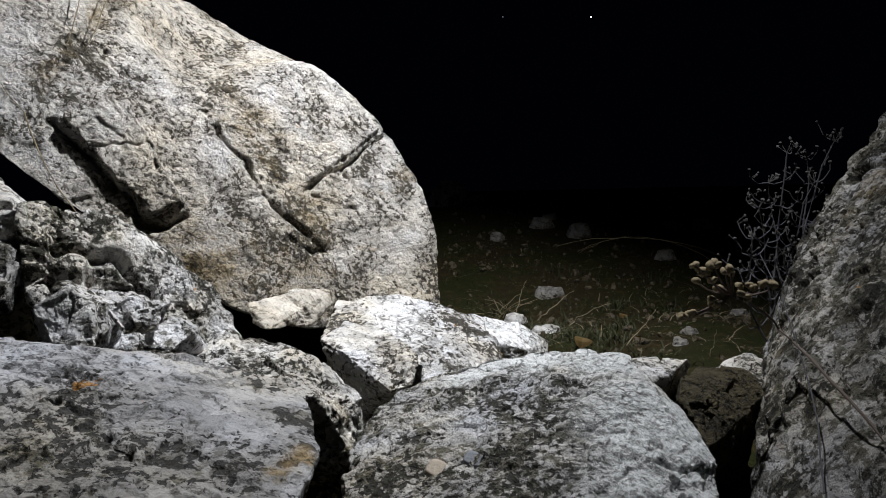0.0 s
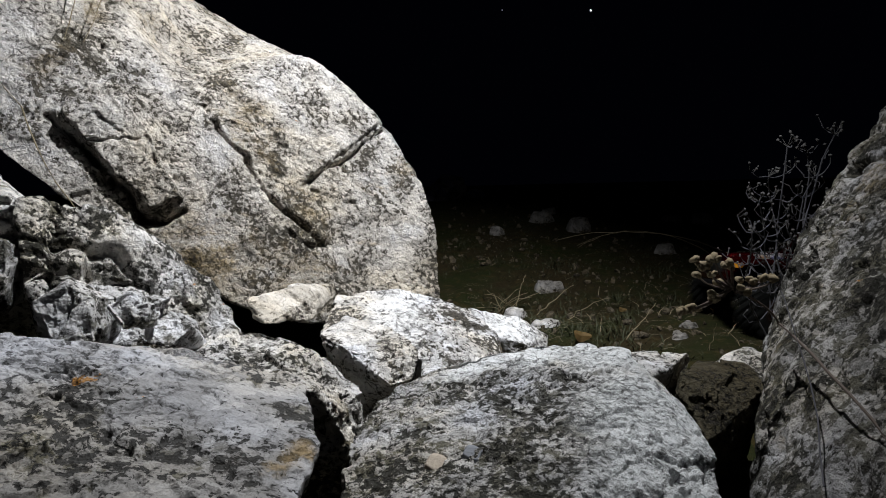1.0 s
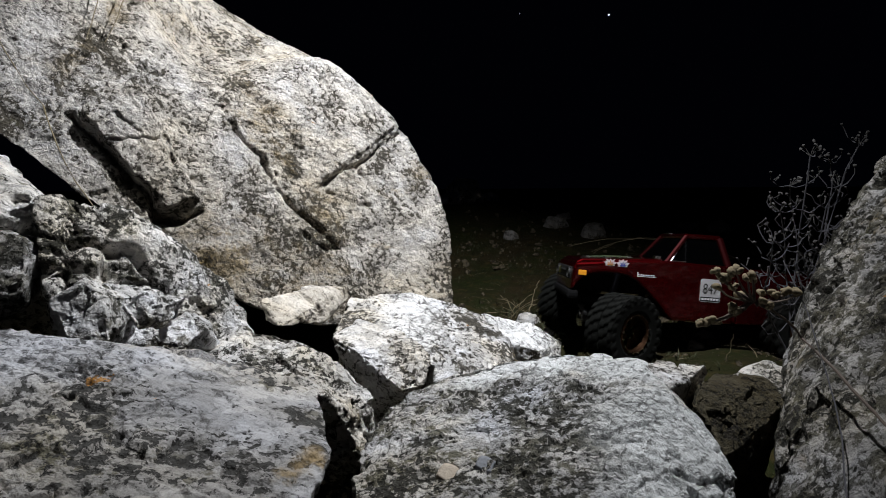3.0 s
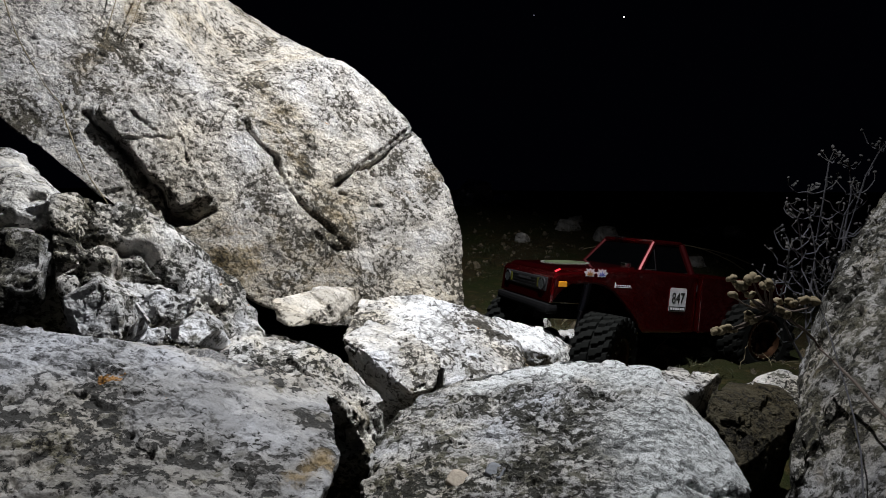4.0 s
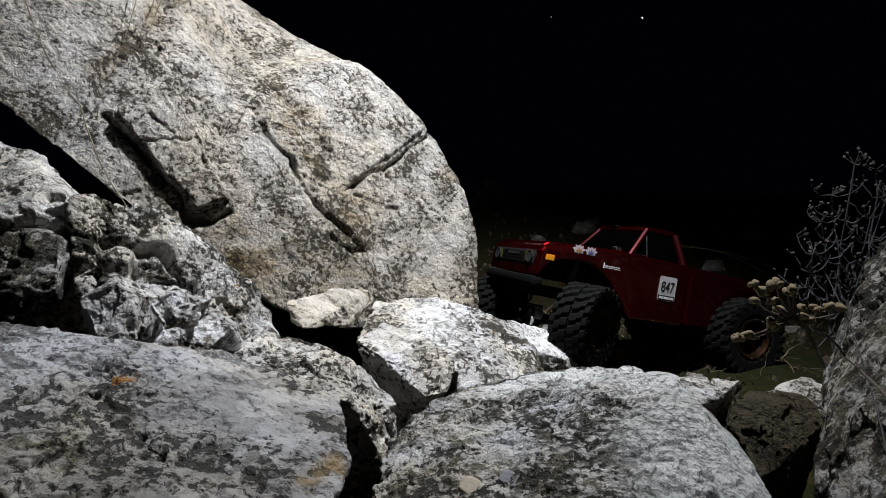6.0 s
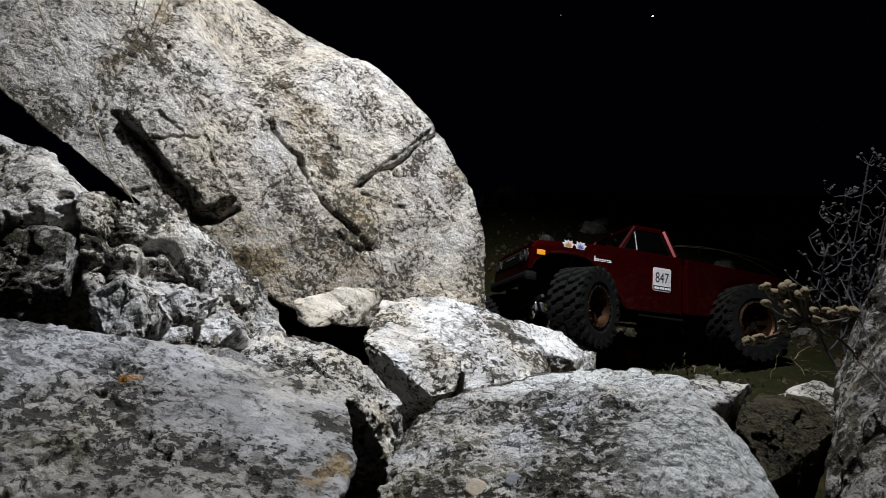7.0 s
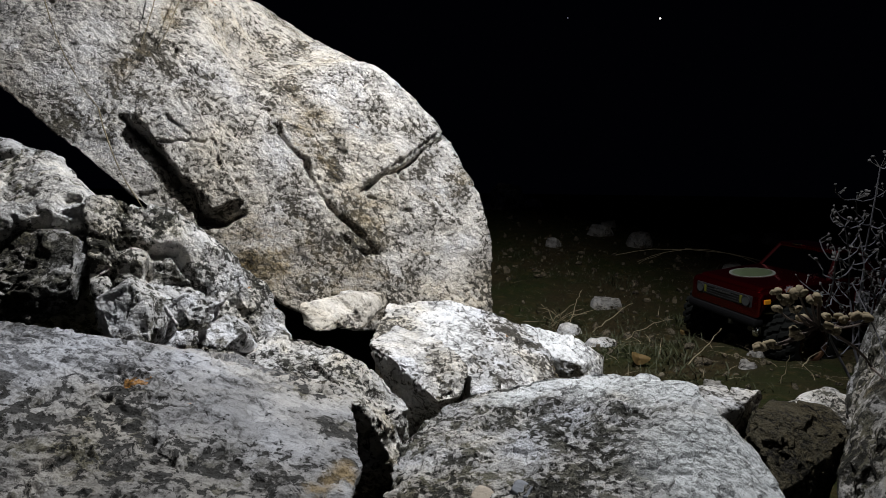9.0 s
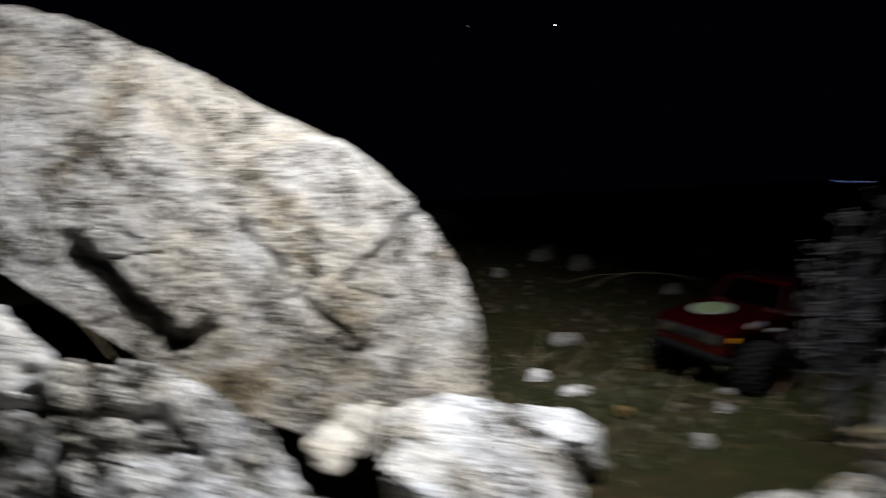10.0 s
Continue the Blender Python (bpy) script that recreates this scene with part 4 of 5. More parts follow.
    block(bm, (0.112, -0.098, 0.098), (0.134, 0.098, 0.115), 0.006)
    part("bumper", bm, BLACK, truck, "matt black front bumper")
    # underside
    for s in (-1, 1):
        bm = bmesh.new()
        block(bm, (-0.36, 0.034 * s - 0.005, 0.082), (0.12, 0.034 * s + 0.005, 0.100), 0.002)
        part("chassis_rail", bm, BLACK, truck)
        bm = bmesh.new()
        block(bm, (-0.222, 0.088 * s - 0.004, 0.064), (-0.085, 0.088 * s + 0.004, 0.071), 0.002)
        part("rock_slider", bm, BLACK, truck)
        for x in (0.030, -0.29):
            bm = bmesh.new()
            rod(bm, (x + 0.02, 0.060 * s, 0.066), (x + 0.005, 0.060 * s, 0.150), 0.0035, 10)
            shock = part("shock", bm, STEEL, truck, "grey shock absorber")
            bm = bmesh.new()
            low, up = Vector((x + 0.02, 0.060 * s, 0.066)), Vector((x + 0.005, 0.060 * s, 0.150))
            rod(bm, low.lerp(up, 0.45), up, 0.0065, 14)
            rod(bm, low.lerp(up, 0.42), low.lerp(up, 0.46), 0.0078, 14)
            part("shock_body", bm, SHOCK, shock, "blue-grey shock body")
        # black block fills the arch hollow in place of its deep shade
        bm = bmesh.new()
        block(bm, (-0.030, s * 0.024 - 0.024, 0.112), (0.112, s * 0.024 + 0.024, 0.160))
        part("arch_shade", bm, BLACK, truck)
    axles = []
    for x in (0.045, -0.29):
        bm = bmesh.new()
        rod(bm, (0, -0.085, 0), (0, 0.085, 0), 0.009, 12)
        bmesh.ops.create_uvsphere(bm, u_segments=16, v_segments=10, radius=0.021, matrix=pose(0, -0.02, 0))
        axle = part("axle", bm, BLACK, truck, "black axle with round differential")
        axle.location = (x, 0, WHEEL_R + 0.006)
        axles.append(axle)
        for s in (-1, 1):
            bm = bmesh.new()
            rod(bm, (0.0, s * 0.066, -0.012), (0.0, s * 0.066, 0.014), 0.012, 14)
            part("axle_knuckle", bm, STEEL, axle, "bright metal hub carrier")
    bm = bmesh.new()
    rod(bm, (0.032, -0.080, 0.022), (0.032, 0.080, 0.020), 0.0032, 8)
    part("steering_link", bm, STEEL, axles[0], "bright steering rod")
    bm = bmesh.new()
    block(bm, (0.018, 0.018, -0.002), (0.036, 0.056, 0.016), 0.004)
    part("servo", bm, DULL, axles[0], "grey servo box")
    bm = bmesh.new()
    bmesh.ops.create_uvsphere(bm, u_segments=20, v_segments=12, radius=0.017, matrix=pose(0.034, 0.042, 0.002) @ Matrix.Diagonal((0.45, 0.7, 1, 1)))
    part("axle_cover", bm, CHROME, axles[0], "polished axle cover")
    bm = bmesh.new()
    block(bm, (0.020, -0.022, 0.080), (0.058, 0.026, 0.094), 0.004)
    part("gear_case", bm, TAN, truck, "tan dusty gear case")
    # decals
    plate = bmesh.new()
    ring = []
    for cx, cz, a0 in ((-0.1105, 0.1510, 0), (-0.1400, 0.1510, 90), (-0.1400, 0.1155, 180), (-0.1105, 0.1155, 270)):
        ring += [(cx + 0.0035 * math.cos(radians(a0 + k * 30)), cz + 0.0035 * math.sin(radians(a0 + k * 30))) for k in range(4)]
    plate.faces.new([plate.verts.new((x, 0.0992, z)) for x, z in ring])
    bmesh.ops.solidify(plate, geom=plate.faces[:], thickness=0.0006)
    number = part("number_panel", plate, WHITE, truck, "white door panel with a black race number")
    bm = bmesh.new()
    block(bm, (-0.142, 0.0990, 0.1135), (-0.1085, 0.0996, 0.1215))
    part("panel_strip", bm, INK, number)
    bm = bmesh.new()
    for k in range(6):
        block(bm, (-0.1405 + k * 0.0052, 0.0994, 0.1155), (-0.1366 + k * 0.0052, 0.0999, 0.1195))
    part("strip_bars", bm, WHITE, number)
    text = bpy.data.curves.new("race_number", "FONT")
    text.body, text.size, text.align_x, text.extrude = "847", 0.0215, "CENTER", 0.0002
    text.materials.append(INK)
    digits = new("race_number", text)
    digits.parent = number
    digits.matrix_basis = Matrix.Translation((-0.1253, 0.0996, 0.1275)) @ pose(0, 0, 0, 90, 0, 180) @ Matrix.Diagonal((0.85, 1.25, 1, 1))
    tagged(digits, "black race number 847")
    for x, ink in ((0.0590, ORANGE), (0.0360, BLUE)):
        bm = bmesh.new()
        ring = []
        for a, r in ((90, 0.0105), (68, 0.0072), (48, 0.0125), (30, 0.0078), (8, 0.0125), (-20, 0.0085), (-40, 0.0108), (-75, 0.0072), (-90, 0.0085),
                     (-105, 0.0072), (-140, 0.0108), (-160, 0.0085), (172, 0.0125), (150, 0.0078), (132, 0.0125), (112, 0.0072)):
            ring.append(bm.verts.new((x + r * math.cos(radians(a)), 0.0988, 0.1705 + 0.82 * r * math.sin(radians(a)))))
        bm.faces.new(ring)
        bmesh.ops.solidify(bm, geom=bm.faces[:], thickness=0.0005)
        sticker = part("sticker", bm, WHITE, truck, "white leaf-shaped sticker on the fender")
        bm = bmesh.new()
        for k in range(5):
            a = radians(90 + (k - 2) * 36)
            l = 0.0100 - 0.0012 * abs(k - 2)
            c = Vector((x, 0.0994, 0.1660))
            t = Vector((math.cos(a), 0, math.sin(a)))
            n = Vector((-t.z, 0, t.x))
            bm.faces.new([bm.verts.new(q) for q in (c, c + t * l * 0.5 + n * 0.0011, c + t * l, c + t * l * 0.5 - n * 0.0011)])
        bmesh.ops.solidify(bm, geom=bm.faces[:], thickness=0.0003)
        part("leaf_print", bm, ink, sticker)
    bm = bmesh.new()
    bm.faces.new([bm.verts.new((0.046 * math.cos(i * math.pi / 16), 0.044 * math.sin(i * math.pi / 16), 0.0)) for i in range(32)])
    bmesh.ops.solidify(bm, geom=bm.faces[:], thickness=0.0005)
    oval = part("hood_decal", bm, PALE_PRINT, truck, "pale oval decal on the hood")
    oval.matrix_basis = pose(0.036, -0.022, 0.1802, 0, 3.87, 0)
    bm = bmesh.new()
    bm.faces.new([bm.verts.new((0.040 * math.cos(i * math.pi / 16), 0.037 * math.sin(i * math.pi / 16), 0.0006)) for i in range(32)])
    bmesh.ops.solidify(bm, geom=bm.faces[:], thickness=0.0003)
    part("decal_centre", bm, GREEN, oval)
    bm = bmesh.new()
    for k in range(7):
        block(bm, (0.004 - k * 0.0046, 0.0978, 0.1515), (0.0068 - k * 0.0046, 0.0986, 0.1536))
    block(bm, (0.0064, 0.0978, 0.1480), (0.0080, 0.0986, 0.1575))
    block(bm, (-0.026, 0.0978, 0.1492), (0.006, 0.0986, 0.1500))
    part("fender_badge", bm, WHITE, truck, "small silver badge with unreadable letters")
    # small chrome blocks added as the bright glints on cowl and roof edge
    bm = bmesh.new()
    block(bm, (-0.042, 0.056, 0.183), (-0.030, 0.070, 0.1905), 0.001)
    part("cowl_glint", bm, CHROME, truck)
    bm = bmesh.new()
    block(bm, (-0.086, -0.034, 0.2345), (-0.077, -0.010, 0.2380), 0.001)
    part("roof_glint", bm, CHROME, truck)
    wheels = [wheel(truck, x, 0.112 * s, s) for x in (0.0, -0.29) for s in (1, -1)]
    return truck, wheels, axles


TRUCK, WHEELS, AXLES = pickup()


# ---- plants and litter ----
STALK = plain("dry_stalk", (0.10, 0.075, 0.06), 0.8, 0.0, 0.0, 400, 0.3)
GREYSTALK = plain("grey_stalk", (0.080, 0.079, 0.090), 0.8, 0.0, 0.0, 400, 0.3)
BUD = plain("dry_flower_head", (0.20, 0.16, 0.095), 0.9, 0.0, 0.0, 700, 0.35, 0.0008)
GREYBUD = plain("grey_seed_head", (0.085, 0.082, 0.080), 0.9, 0.0, 0.0, 700, 0.35, 0.0008)
STRAW = plain("straw", (0.22, 0.18, 0.11), 0.8, 0.0, 0.0, 300, 0.3)
BLADE = plain("grass_blade", (0.030, 0.034, 0.010), 0.7, 0.0, 0.0, 150, 0.4)
LEAF = plain("dry_leaf", (0.20, 0.13, 0.045), 0.7, 0.0, 0.0, 150, 0.3)
PEBBLE = limestone("pebbles", (0.15, 0.125, 0.085), (0.06, 0.05, 0.035), 0.5, 0.3, 0.5, 3.0, 0.4, 0.3)


def twig(bm, points, r0, r1, sides=6):
    """One tapering tube along a line of points."""
    n, rings = len(points) - 1, []
    for k, p in enumerate(points):
        way = (Vector(points[min(k + 1, n)]) - Vector(points[max(k - 1, 0)])).normalized()
        u = way.orthogonal().normalized()
        w = way.cross(u)
        r = r0 + (r1 - r0) * k / n
        rings.append([bm.verts.new(Vector(p) + (u * math.cos(2 * math.pi * i / sides) + w * math.sin(2 * math.pi * i / sides)) * r) for i in range(sides)])
    for a, b in zip(rings[:-1], rings[1:]):
        offset = min(range(sides), key=lambda o: (a[0].co - b[o].co).length)
        for i in range(sides):
            bm.faces.new((a[i], a[(i + 1) % sides], b[(i + 1 + offset) % sides], b[(i + offset) % sides]))
    bm.faces.new(rings[0][::-1])
    bm.faces.new(rings[-1])


def bent(a, b, bow, n=6, rng=None, wobble=0.0):
    """A line from a to b that bows sideways."""
    a, b, bow = Vector(a), Vector(b), Vector(bow)
    out = []
    for k in range(n + 1):
        s = k / n
        p = a.lerp(b, s) + bow * (4 * s * (1 - s))
        if rng and 0 < k < n:
            p += Vector((rng.uniform(-1, 1), rng.uniform(-1, 1), rng.uniform(-1, 1))) * wobble
        out.append(p)
    return out


def seed_head(bm, at, r, rng):
    m = Matrix.Translation(at) @ Euler((rng.uniform(0, 6), rng.uniform(0, 6), 0)).to_matrix().to_4x4() @ Matrix.Diagonal((r, r * 0.9, r * 1.5, 1))
    made = bmesh.ops.create_icosphere(bm, subdivisions=2, radius=1.0, matrix=m)["verts"]
    for v in made:
        v.co += (v.co - Vector(at)) * rng.uniform(-0.16, 0.22)


def dry_herb(base, tips, seed, label):
    """A branching dry herb: stems from one root, side twigs, each with small heads."""
    rng = random.Random(seed)
    root = new("dry_herb")
    root.location = base
    tagged(root, label, "plant", "dry herbs")
    base = Vector(base)
    for tip in tips:
        line = bent((0, 0, 0), Vector(tip) - base, (rng.uniform(-0.03, 0.03), 0.02, 0), 9, rng, 0.004)
        bm = bmesh.new()
        twig(bm, line, 0.0022, 0.0010)
        stem = part("stem", bm, GREYSTALK, root, "thin grey branching stem")
        for k in range(3, 10):
            for s in (-1, 1):
                if rng.random() < 0.15:
                    continue
                d = Vector((s * rng.uniform(0.5, 1.0), rng.uniform(-0.5, 0.5), rng.uniform(0.25, 0.9))).normalized()
                l = rng.uniform(0.022, 0.06) * (1.25 - k * 0.07)
                a = line[k]
                b = a + d * l
                side = bmesh.new()
                twig(side, bent(a, b, (0, 0, -0.006), 4, rng, 0.002), 0.0012, 0.0007, 5)
                part("side_twig", side, GREYSTALK, stem)
                for q in range(rng.randint(1, 3)):
                    head_on(stem, a.lerp(b, 1.0 if q == 0 else rng.uniform(0.5, 0.9)), rng, 0.012, (0.0026, 0.0042))
        for q in range(5):
            head_on(stem, line[-1], rng, 0.016, (0.003, 0.0048))


def head_on(stem, at, rng, stalk, sizes):
    """A seed head on its short stalk."""
    e = at + Vector((rng.uniform(-0.7, 0.7), rng.uniform(-0.5, 0.5), rng.uniform(0.3, 1))).normalized() * stalk * rng.uniform(0.6, 1.2)
    bm = bmesh.new()
    twig(bm, [at, at.lerp(e, 0.5), e], 0.0006, 0.0006, 4)
    seed_head(bm, e, rng.uniform(*sizes) * 0.48, rng)
    part("seed_head", bm, GREYBUD, stem)


def everlasting():
    """The dry flower cluster that leans in over the stones, on a long curved stem."""
    rng = random.Random(8)
    plant = new("dry_flower")
    plant.location = (0.232, 0.365, 0.135)
    tagged(plant, "dry yellowish flower cluster on a brown woody stem", "plant")
    base = Vector(plant.location)
    knot = Vector((0.240, 0.575, 0.211)) - base
    bm = bmesh.new()
    bend = Vector((0.285, 0.585, 0.178)) - base
    twig(bm, bent((0, 0, 0), bend, (0.006, 0, 0.004), 8, rng, 0.001) + bent(bend, knot, (0.006, 0, 0), 4)[1:], 0.0010, 0.0011, 8)
    stem = part("stem", bm, STALK, plant, "brown woody stem")
    heads = [(0.200, 0.57, 0.243), (0.207, 0.57, 0.237), (0.213, 0.565, 0.243), (0.222, 0.565, 0.238), (0.229, 0.57, 0.240), (0.233, 0.575, 0.236), (0.204, 0.575, 0.229),
             (0.214, 0.57, 0.230), (0.243, 0.58, 0.224), (0.252, 0.58, 0.222), (0.262, 0.58, 0.224), (0.268, 0.575, 0.224), (0.236, 0.57, 0.219), (0.214, 0.57, 0.215),
             (0.225, 0.58, 0.221), (0.192, 0.575, 0.200), (0.199, 0.575, 0.201), (0.206, 0.58, 0.200), (0.246, 0.575, 0.214), (0.219, 0.575, 0.209)]
    for k, h in enumerate(heads):
        h = Vector(h) - base + Vector((0.006, 0, -0.007))
        bm = bmesh.new()
        joint = knot.lerp(h, 0.25) + Vector((0, 0, -0.002 if k < 15 else 0))
        twig(bm, [knot, joint] + bent(joint, h, (0, 0, -0.003), 3)[1:], 0.0012, 0.0007, 6)
        stalk = part("flower_stalk", bm, STALK, plant)
        bm = bmesh.new()
        r = rng.uniform(0.0029, 0.0041)
        for q in range(4):
            seed_head(bm, h + Vector((rng.uniform(-1, 1), rng.uniform(-1, 1), rng.uniform(-0.6, 1))) * r * 0.6, r * rng.uniform(0.55, 0.8), rng)
        part("flower_head", bm, BUD, stalk, "pale tan dried flower head", True)
    bm = bmesh.new()
    rng = random.Random(5)
    twig(bm, bent((0.275 - base.x, 0.60 - base.y, 0.240 - base.z), (0.234 - base.x, 0.45 - base.y, 0.112 - base.z), (0.012, 0, -0.006), 8, rng, 0.001), 0.0004, 0.0006)
    part("bare_twig", bm, GREYSTALK, plant, "thin pale bare twig")


dry_herb((0.56, 1.02, height(0.56, 1.02)), ((0.540, 1.0, 0.345), (0.64, 1.04, 0.365), (0.50, 1.0, 0.262), (0.48, 0.98, 0.215), (0.70, 1.05, 0.33), (0.53, 1.03, 0.30), (0.585, 1.0, 0.30), (0.61, 1.06, 0.34)), 11, "tall grey dry herb with branching twigs and seed heads")
dry_herb((0.62, 0.93, height(0.62, 0.93)), ((0.50, 0.90, 0.21), (0.62, 0.92, 0.28), (0.57, 0.88, 0.20)), 12, "low grey dry herb growing beside a rock")
everlasting()


def litter():
    rng = random.Random(21)
    # pebbles
    bm = bmesh.new()
    count = 0
    while count < 1100:
        x, y = rng.uniform(0.0, 1.5), rng.uniform(1.0, 2.9)
        if noise.noise(Vector((x * 3, y * 3, 1))) < rng.uniform(-0.5, 0.3) - (0.25 if y < 1.5 else 0):
            continue
        r = min(rng.expovariate(1 / 0.004) + 0.002, 0.016)
        m = Matrix.Translation((x, y, height(x, y) + r * 0.25)) @ Euler((rng.uniform(0, 6), rng.uniform(0, 6), rng.uniform(0, 6))).to_matrix().to_4x4() @ Matrix.Diagonal((r, r * rng.uniform(0.5, 0.9), r * rng.uniform(0.35, 0.7), 1))
        for v in bmesh.ops.create_icosphere(bm, subdivisions=1, radius=1.0, matrix=m)["verts"]:
            v.co += Vector((rng.uniform(-1, 1), rng.uniform(-1, 1), rng.uniform(-1, 1))) * r * 0.18
        count += 1
        if count % 300 == 0:
            yield_pebbles(bm)
            bm = bmesh.new()
    yield_pebbles(bm)


PEBBLES = []


def yield_pebbles(bm):
    PEBBLES.append(mesh_of("part", bm, PEBBLE))


def joined(name, meshes, material, label, category):
    bm = bmesh.new()
    for data in meshes:
        bm.from_mesh(data)
        bpy.data.meshes.remove(data)
    tagged(new(name, mesh_of(name, bm, material)), label, category, kind="stuff")


litter()
joined("gravel", PEBBLES, PEBBLE, "loose grey and brown gravel on the soil", "gravel")


def blades(name, places, tall, material, label, seed, lean=0.5, wide=0.0012):
    rng = random.Random(seed)
    verts, faces = [], []
    for x, y in places:
        z = height(x, y)
        h = tall * rng.uniform(0.4, 1.2)
        a = rng.uniform(0, 6.3)
        d = Vector((math.cos(a), math.sin(a), 0))
        n = Vector((-d.y, d.x, 0)) * wide * rng.uniform(0.6, 1.3)
        p = [Vector((x, y, z - 0.003)) + d * (lean * h * s * s) + Vector((0, 0, h * (s - 0.25 * s * s * lean))) for s in (0, 0.4, 0.75, 1.0)]
        k = len(verts)
        for q, w in zip(p, (1, 0.9, 0.6, 0.1)):
            verts += [q - n * w, q + n * w]
        faces += [(k, k + 1, k + 3, k + 2), (k + 2, k + 3, k + 5, k + 4), (k + 4, k + 5, k + 7, k + 6)]
    data = bpy.data.meshes.new(name)
    data.from_pydata([v[:] for v in verts], [], faces)
    data.materials.append(material)
    tagged(new(name, data), label, "grass", kind="stuff")


def grass():
    rng = random.Random(31)
    moss = []
    while len(moss) < 14000:
        x, y = rng.uniform(0.0, 1.5), rng.uniform(1.05, 3.2)
        if noise.noise(Vector((x * 2.5, y * 2.5, 5))) > rng.uniform(-0.35, 0.35):
            moss.append((x, y))
    blades("moss", moss, 0.016, BLADE, "short dark green moss and grass on the soil", 1, 0.8)
    tufts = []
    for cx, cy, n in ((0.24, 1.46, 50), (0.50, 1.66, 60), (0.70, 1.95, 90), (0.40, 2.0, 80), (0.85, 2.3, 90), (0.29, 1.33, 70), (0.35, 1.30, 60), (0.42, 1.42, 50), (0.17, 1.66, 60), (0.62, 1.62, 80), (1.0, 2.05, 120), (0.9, 1.75, 80), (0.33, 1.16, 40)):
        tufts += [(cx + rng.gauss(0, 0.035), cy + rng.gauss(0, 0.035)) for _ in range(n)]
    blades("grass", tufts, 0.032, BLADE, "thin green grass tufts between stones", 2, 0.9)
    straw = [(rng.uniform(0.05, 1.2), rng.uniform(1.1, 2.4)) for _ in range(420)]
    blades("dry_grass", straw, 0.035, STRAW, "scattered dry straw on the ground", 3, 2.2, 0.0008)


grass()


def dry_stems():
    rng = random.Random(41)
    for a, b, bow, r in (((1.03, 2.07, 0.03), (0.43, 2.18, 0.085), (0, 0, 0.055), 0.0016), ((0.95, 2.06, 0.03), (0.50, 2.16, 0.065), (0, 0, 0.07), 0.0013),
                         ((0.66, 2.10, 0.12), (0.50, 2.14, 0.06), (0, 0, 0.012), 0.0012), ((0.37, 1.22, -0.018), (0.47, 1.33, 0.03), (0, 0, 0.0), 0.0012),
                         ((0.24, 1.50, -0.03), (0.36, 1.62, 0.02), (0, 0, 0.004), 0.0014), ((0.20, 1.60, -0.03), (0.25, 1.75, 0.03), (0, 0, 0.006), 0.0013),
                         ((0.48, 1.10, -0.02), (0.485, 1.09, 0.045), (0, 0, 0), 0.0009), ((0.30, 1.42, -0.025), (0.42, 1.48, 0.012), (0, 0, 0.01), 0.0010)):
        root = Vector(a)
        bm = bmesh.new()
        twig(bm, bent((0, 0, 0), Vector(b) - root, bow, 10, rng, 0.003), r, r * 0.5)
        ob = new("straw", mesh_of("straw", bm, STRAW))
        ob.location = root
        tagged(ob, "long thin dry grass stem bent over the ground", "straw", "dry straws")
    # tangle of twigs by the white stone
    for k in range(9):
        bm = bmesh.new()
        a = rng.uniform(0, 6.3)
        l = rng.uniform(0.04, 0.10)
        twig(bm, bent((0, 0, 0), (math.cos(a) * l, math.sin(a) * l * 0.5, rng.uniform(0.01, 0.06)), (0, 0, 0.008), 5, rng, 0.003), 0.0011, 0.0006)
        ob = new("straw", mesh_of("straw", bm, STRAW))
        x, y = 0.17 + rng.gauss(0, 0.02), 1.62 + rng.gauss(0, 0.03)
        ob.location = (x, y, height(x, y))
        tagged(ob, "dry grey straw lying among stones", "straw", "dry straws")
    # fallen leaves
    for x, y, turn, size in ((0.285, 1.235, 20, 0.022), (0.283, 1.25, 80, 0.016), (0.46, 1.52, 10, 0.012), (0.62, 1.38, 60, 0.011), (0.41, 1.27, 120, 0.010)):
        bm = bmesh.new()
        ring = []
        for k in range(14):
            t = k * 2 * math.pi / 14
            ring.append(bm.verts.new((size * math.cos(t), size * 0.55 * math.sin(t) * (1 - 0.3 * math.cos(t)), 0.25 * size * math.cos(2 * t) + rng.uniform(-1, 1) * size * 0.06)))
        mid = bm.verts.new((0, 0, -0.05 * size))
        for k in range(14):
            bm.faces.new((mid, ring[k], ring[(k + 1) % 14]))
        bmesh.ops.solidify(bm, geom=bm.faces[:], thickness=0.0004)
        ob = new("leaf", mesh_of("leaf", bm, LEAF))
        ob.matrix_basis = pose(x, y, height(x, y) + size * 0.8, 55, 10, turn)
        tagged(ob, "curled dry yellow leaf on the ground", "leaf", "fallen leaves")


dry_stems()


def rock_twigs():
    """Dry grass stems hanging over the big boulder and the small sticks caught in its gap."""
    rng = random.Random(51)
    for a, b, bow in (((-0.545, 0.80, 0.56), (-0.475, 0.79, 0.40), (-0.01, -0.01, 0.0)), ((-0.475, 0.79, 0.40), (-0.395, 0.80, 0.235), (-0.006, -0.01, -0.006)),
                      ((-0.33, 0.80, 0.17), (-0.285, 0.82, 0.185), (0, 0, 0.004)), ((-0.475, 0.93, 0.60), (-0.49, 0.90, 0.50), (0.006, -0.006, 0)),
                      ((-0.44, 0.95, 0.62), (-0.47, 0.91, 0.50), (0.008, -0.006, 0))):
        root = Vector(a)
        bm = bmesh.new()
        twig(bm, bent((0, 0, 0), Vector(b) - root, bow, 8, rng, 0.0012), 0.0009, 0.0005)
        ob = new("straw", mesh_of("straw", bm, STRAW))
        ob.location = root
        tagged(ob, "thin dry grass stem clinging to the boulder", "straw", "dry straws")


rock_twigs()


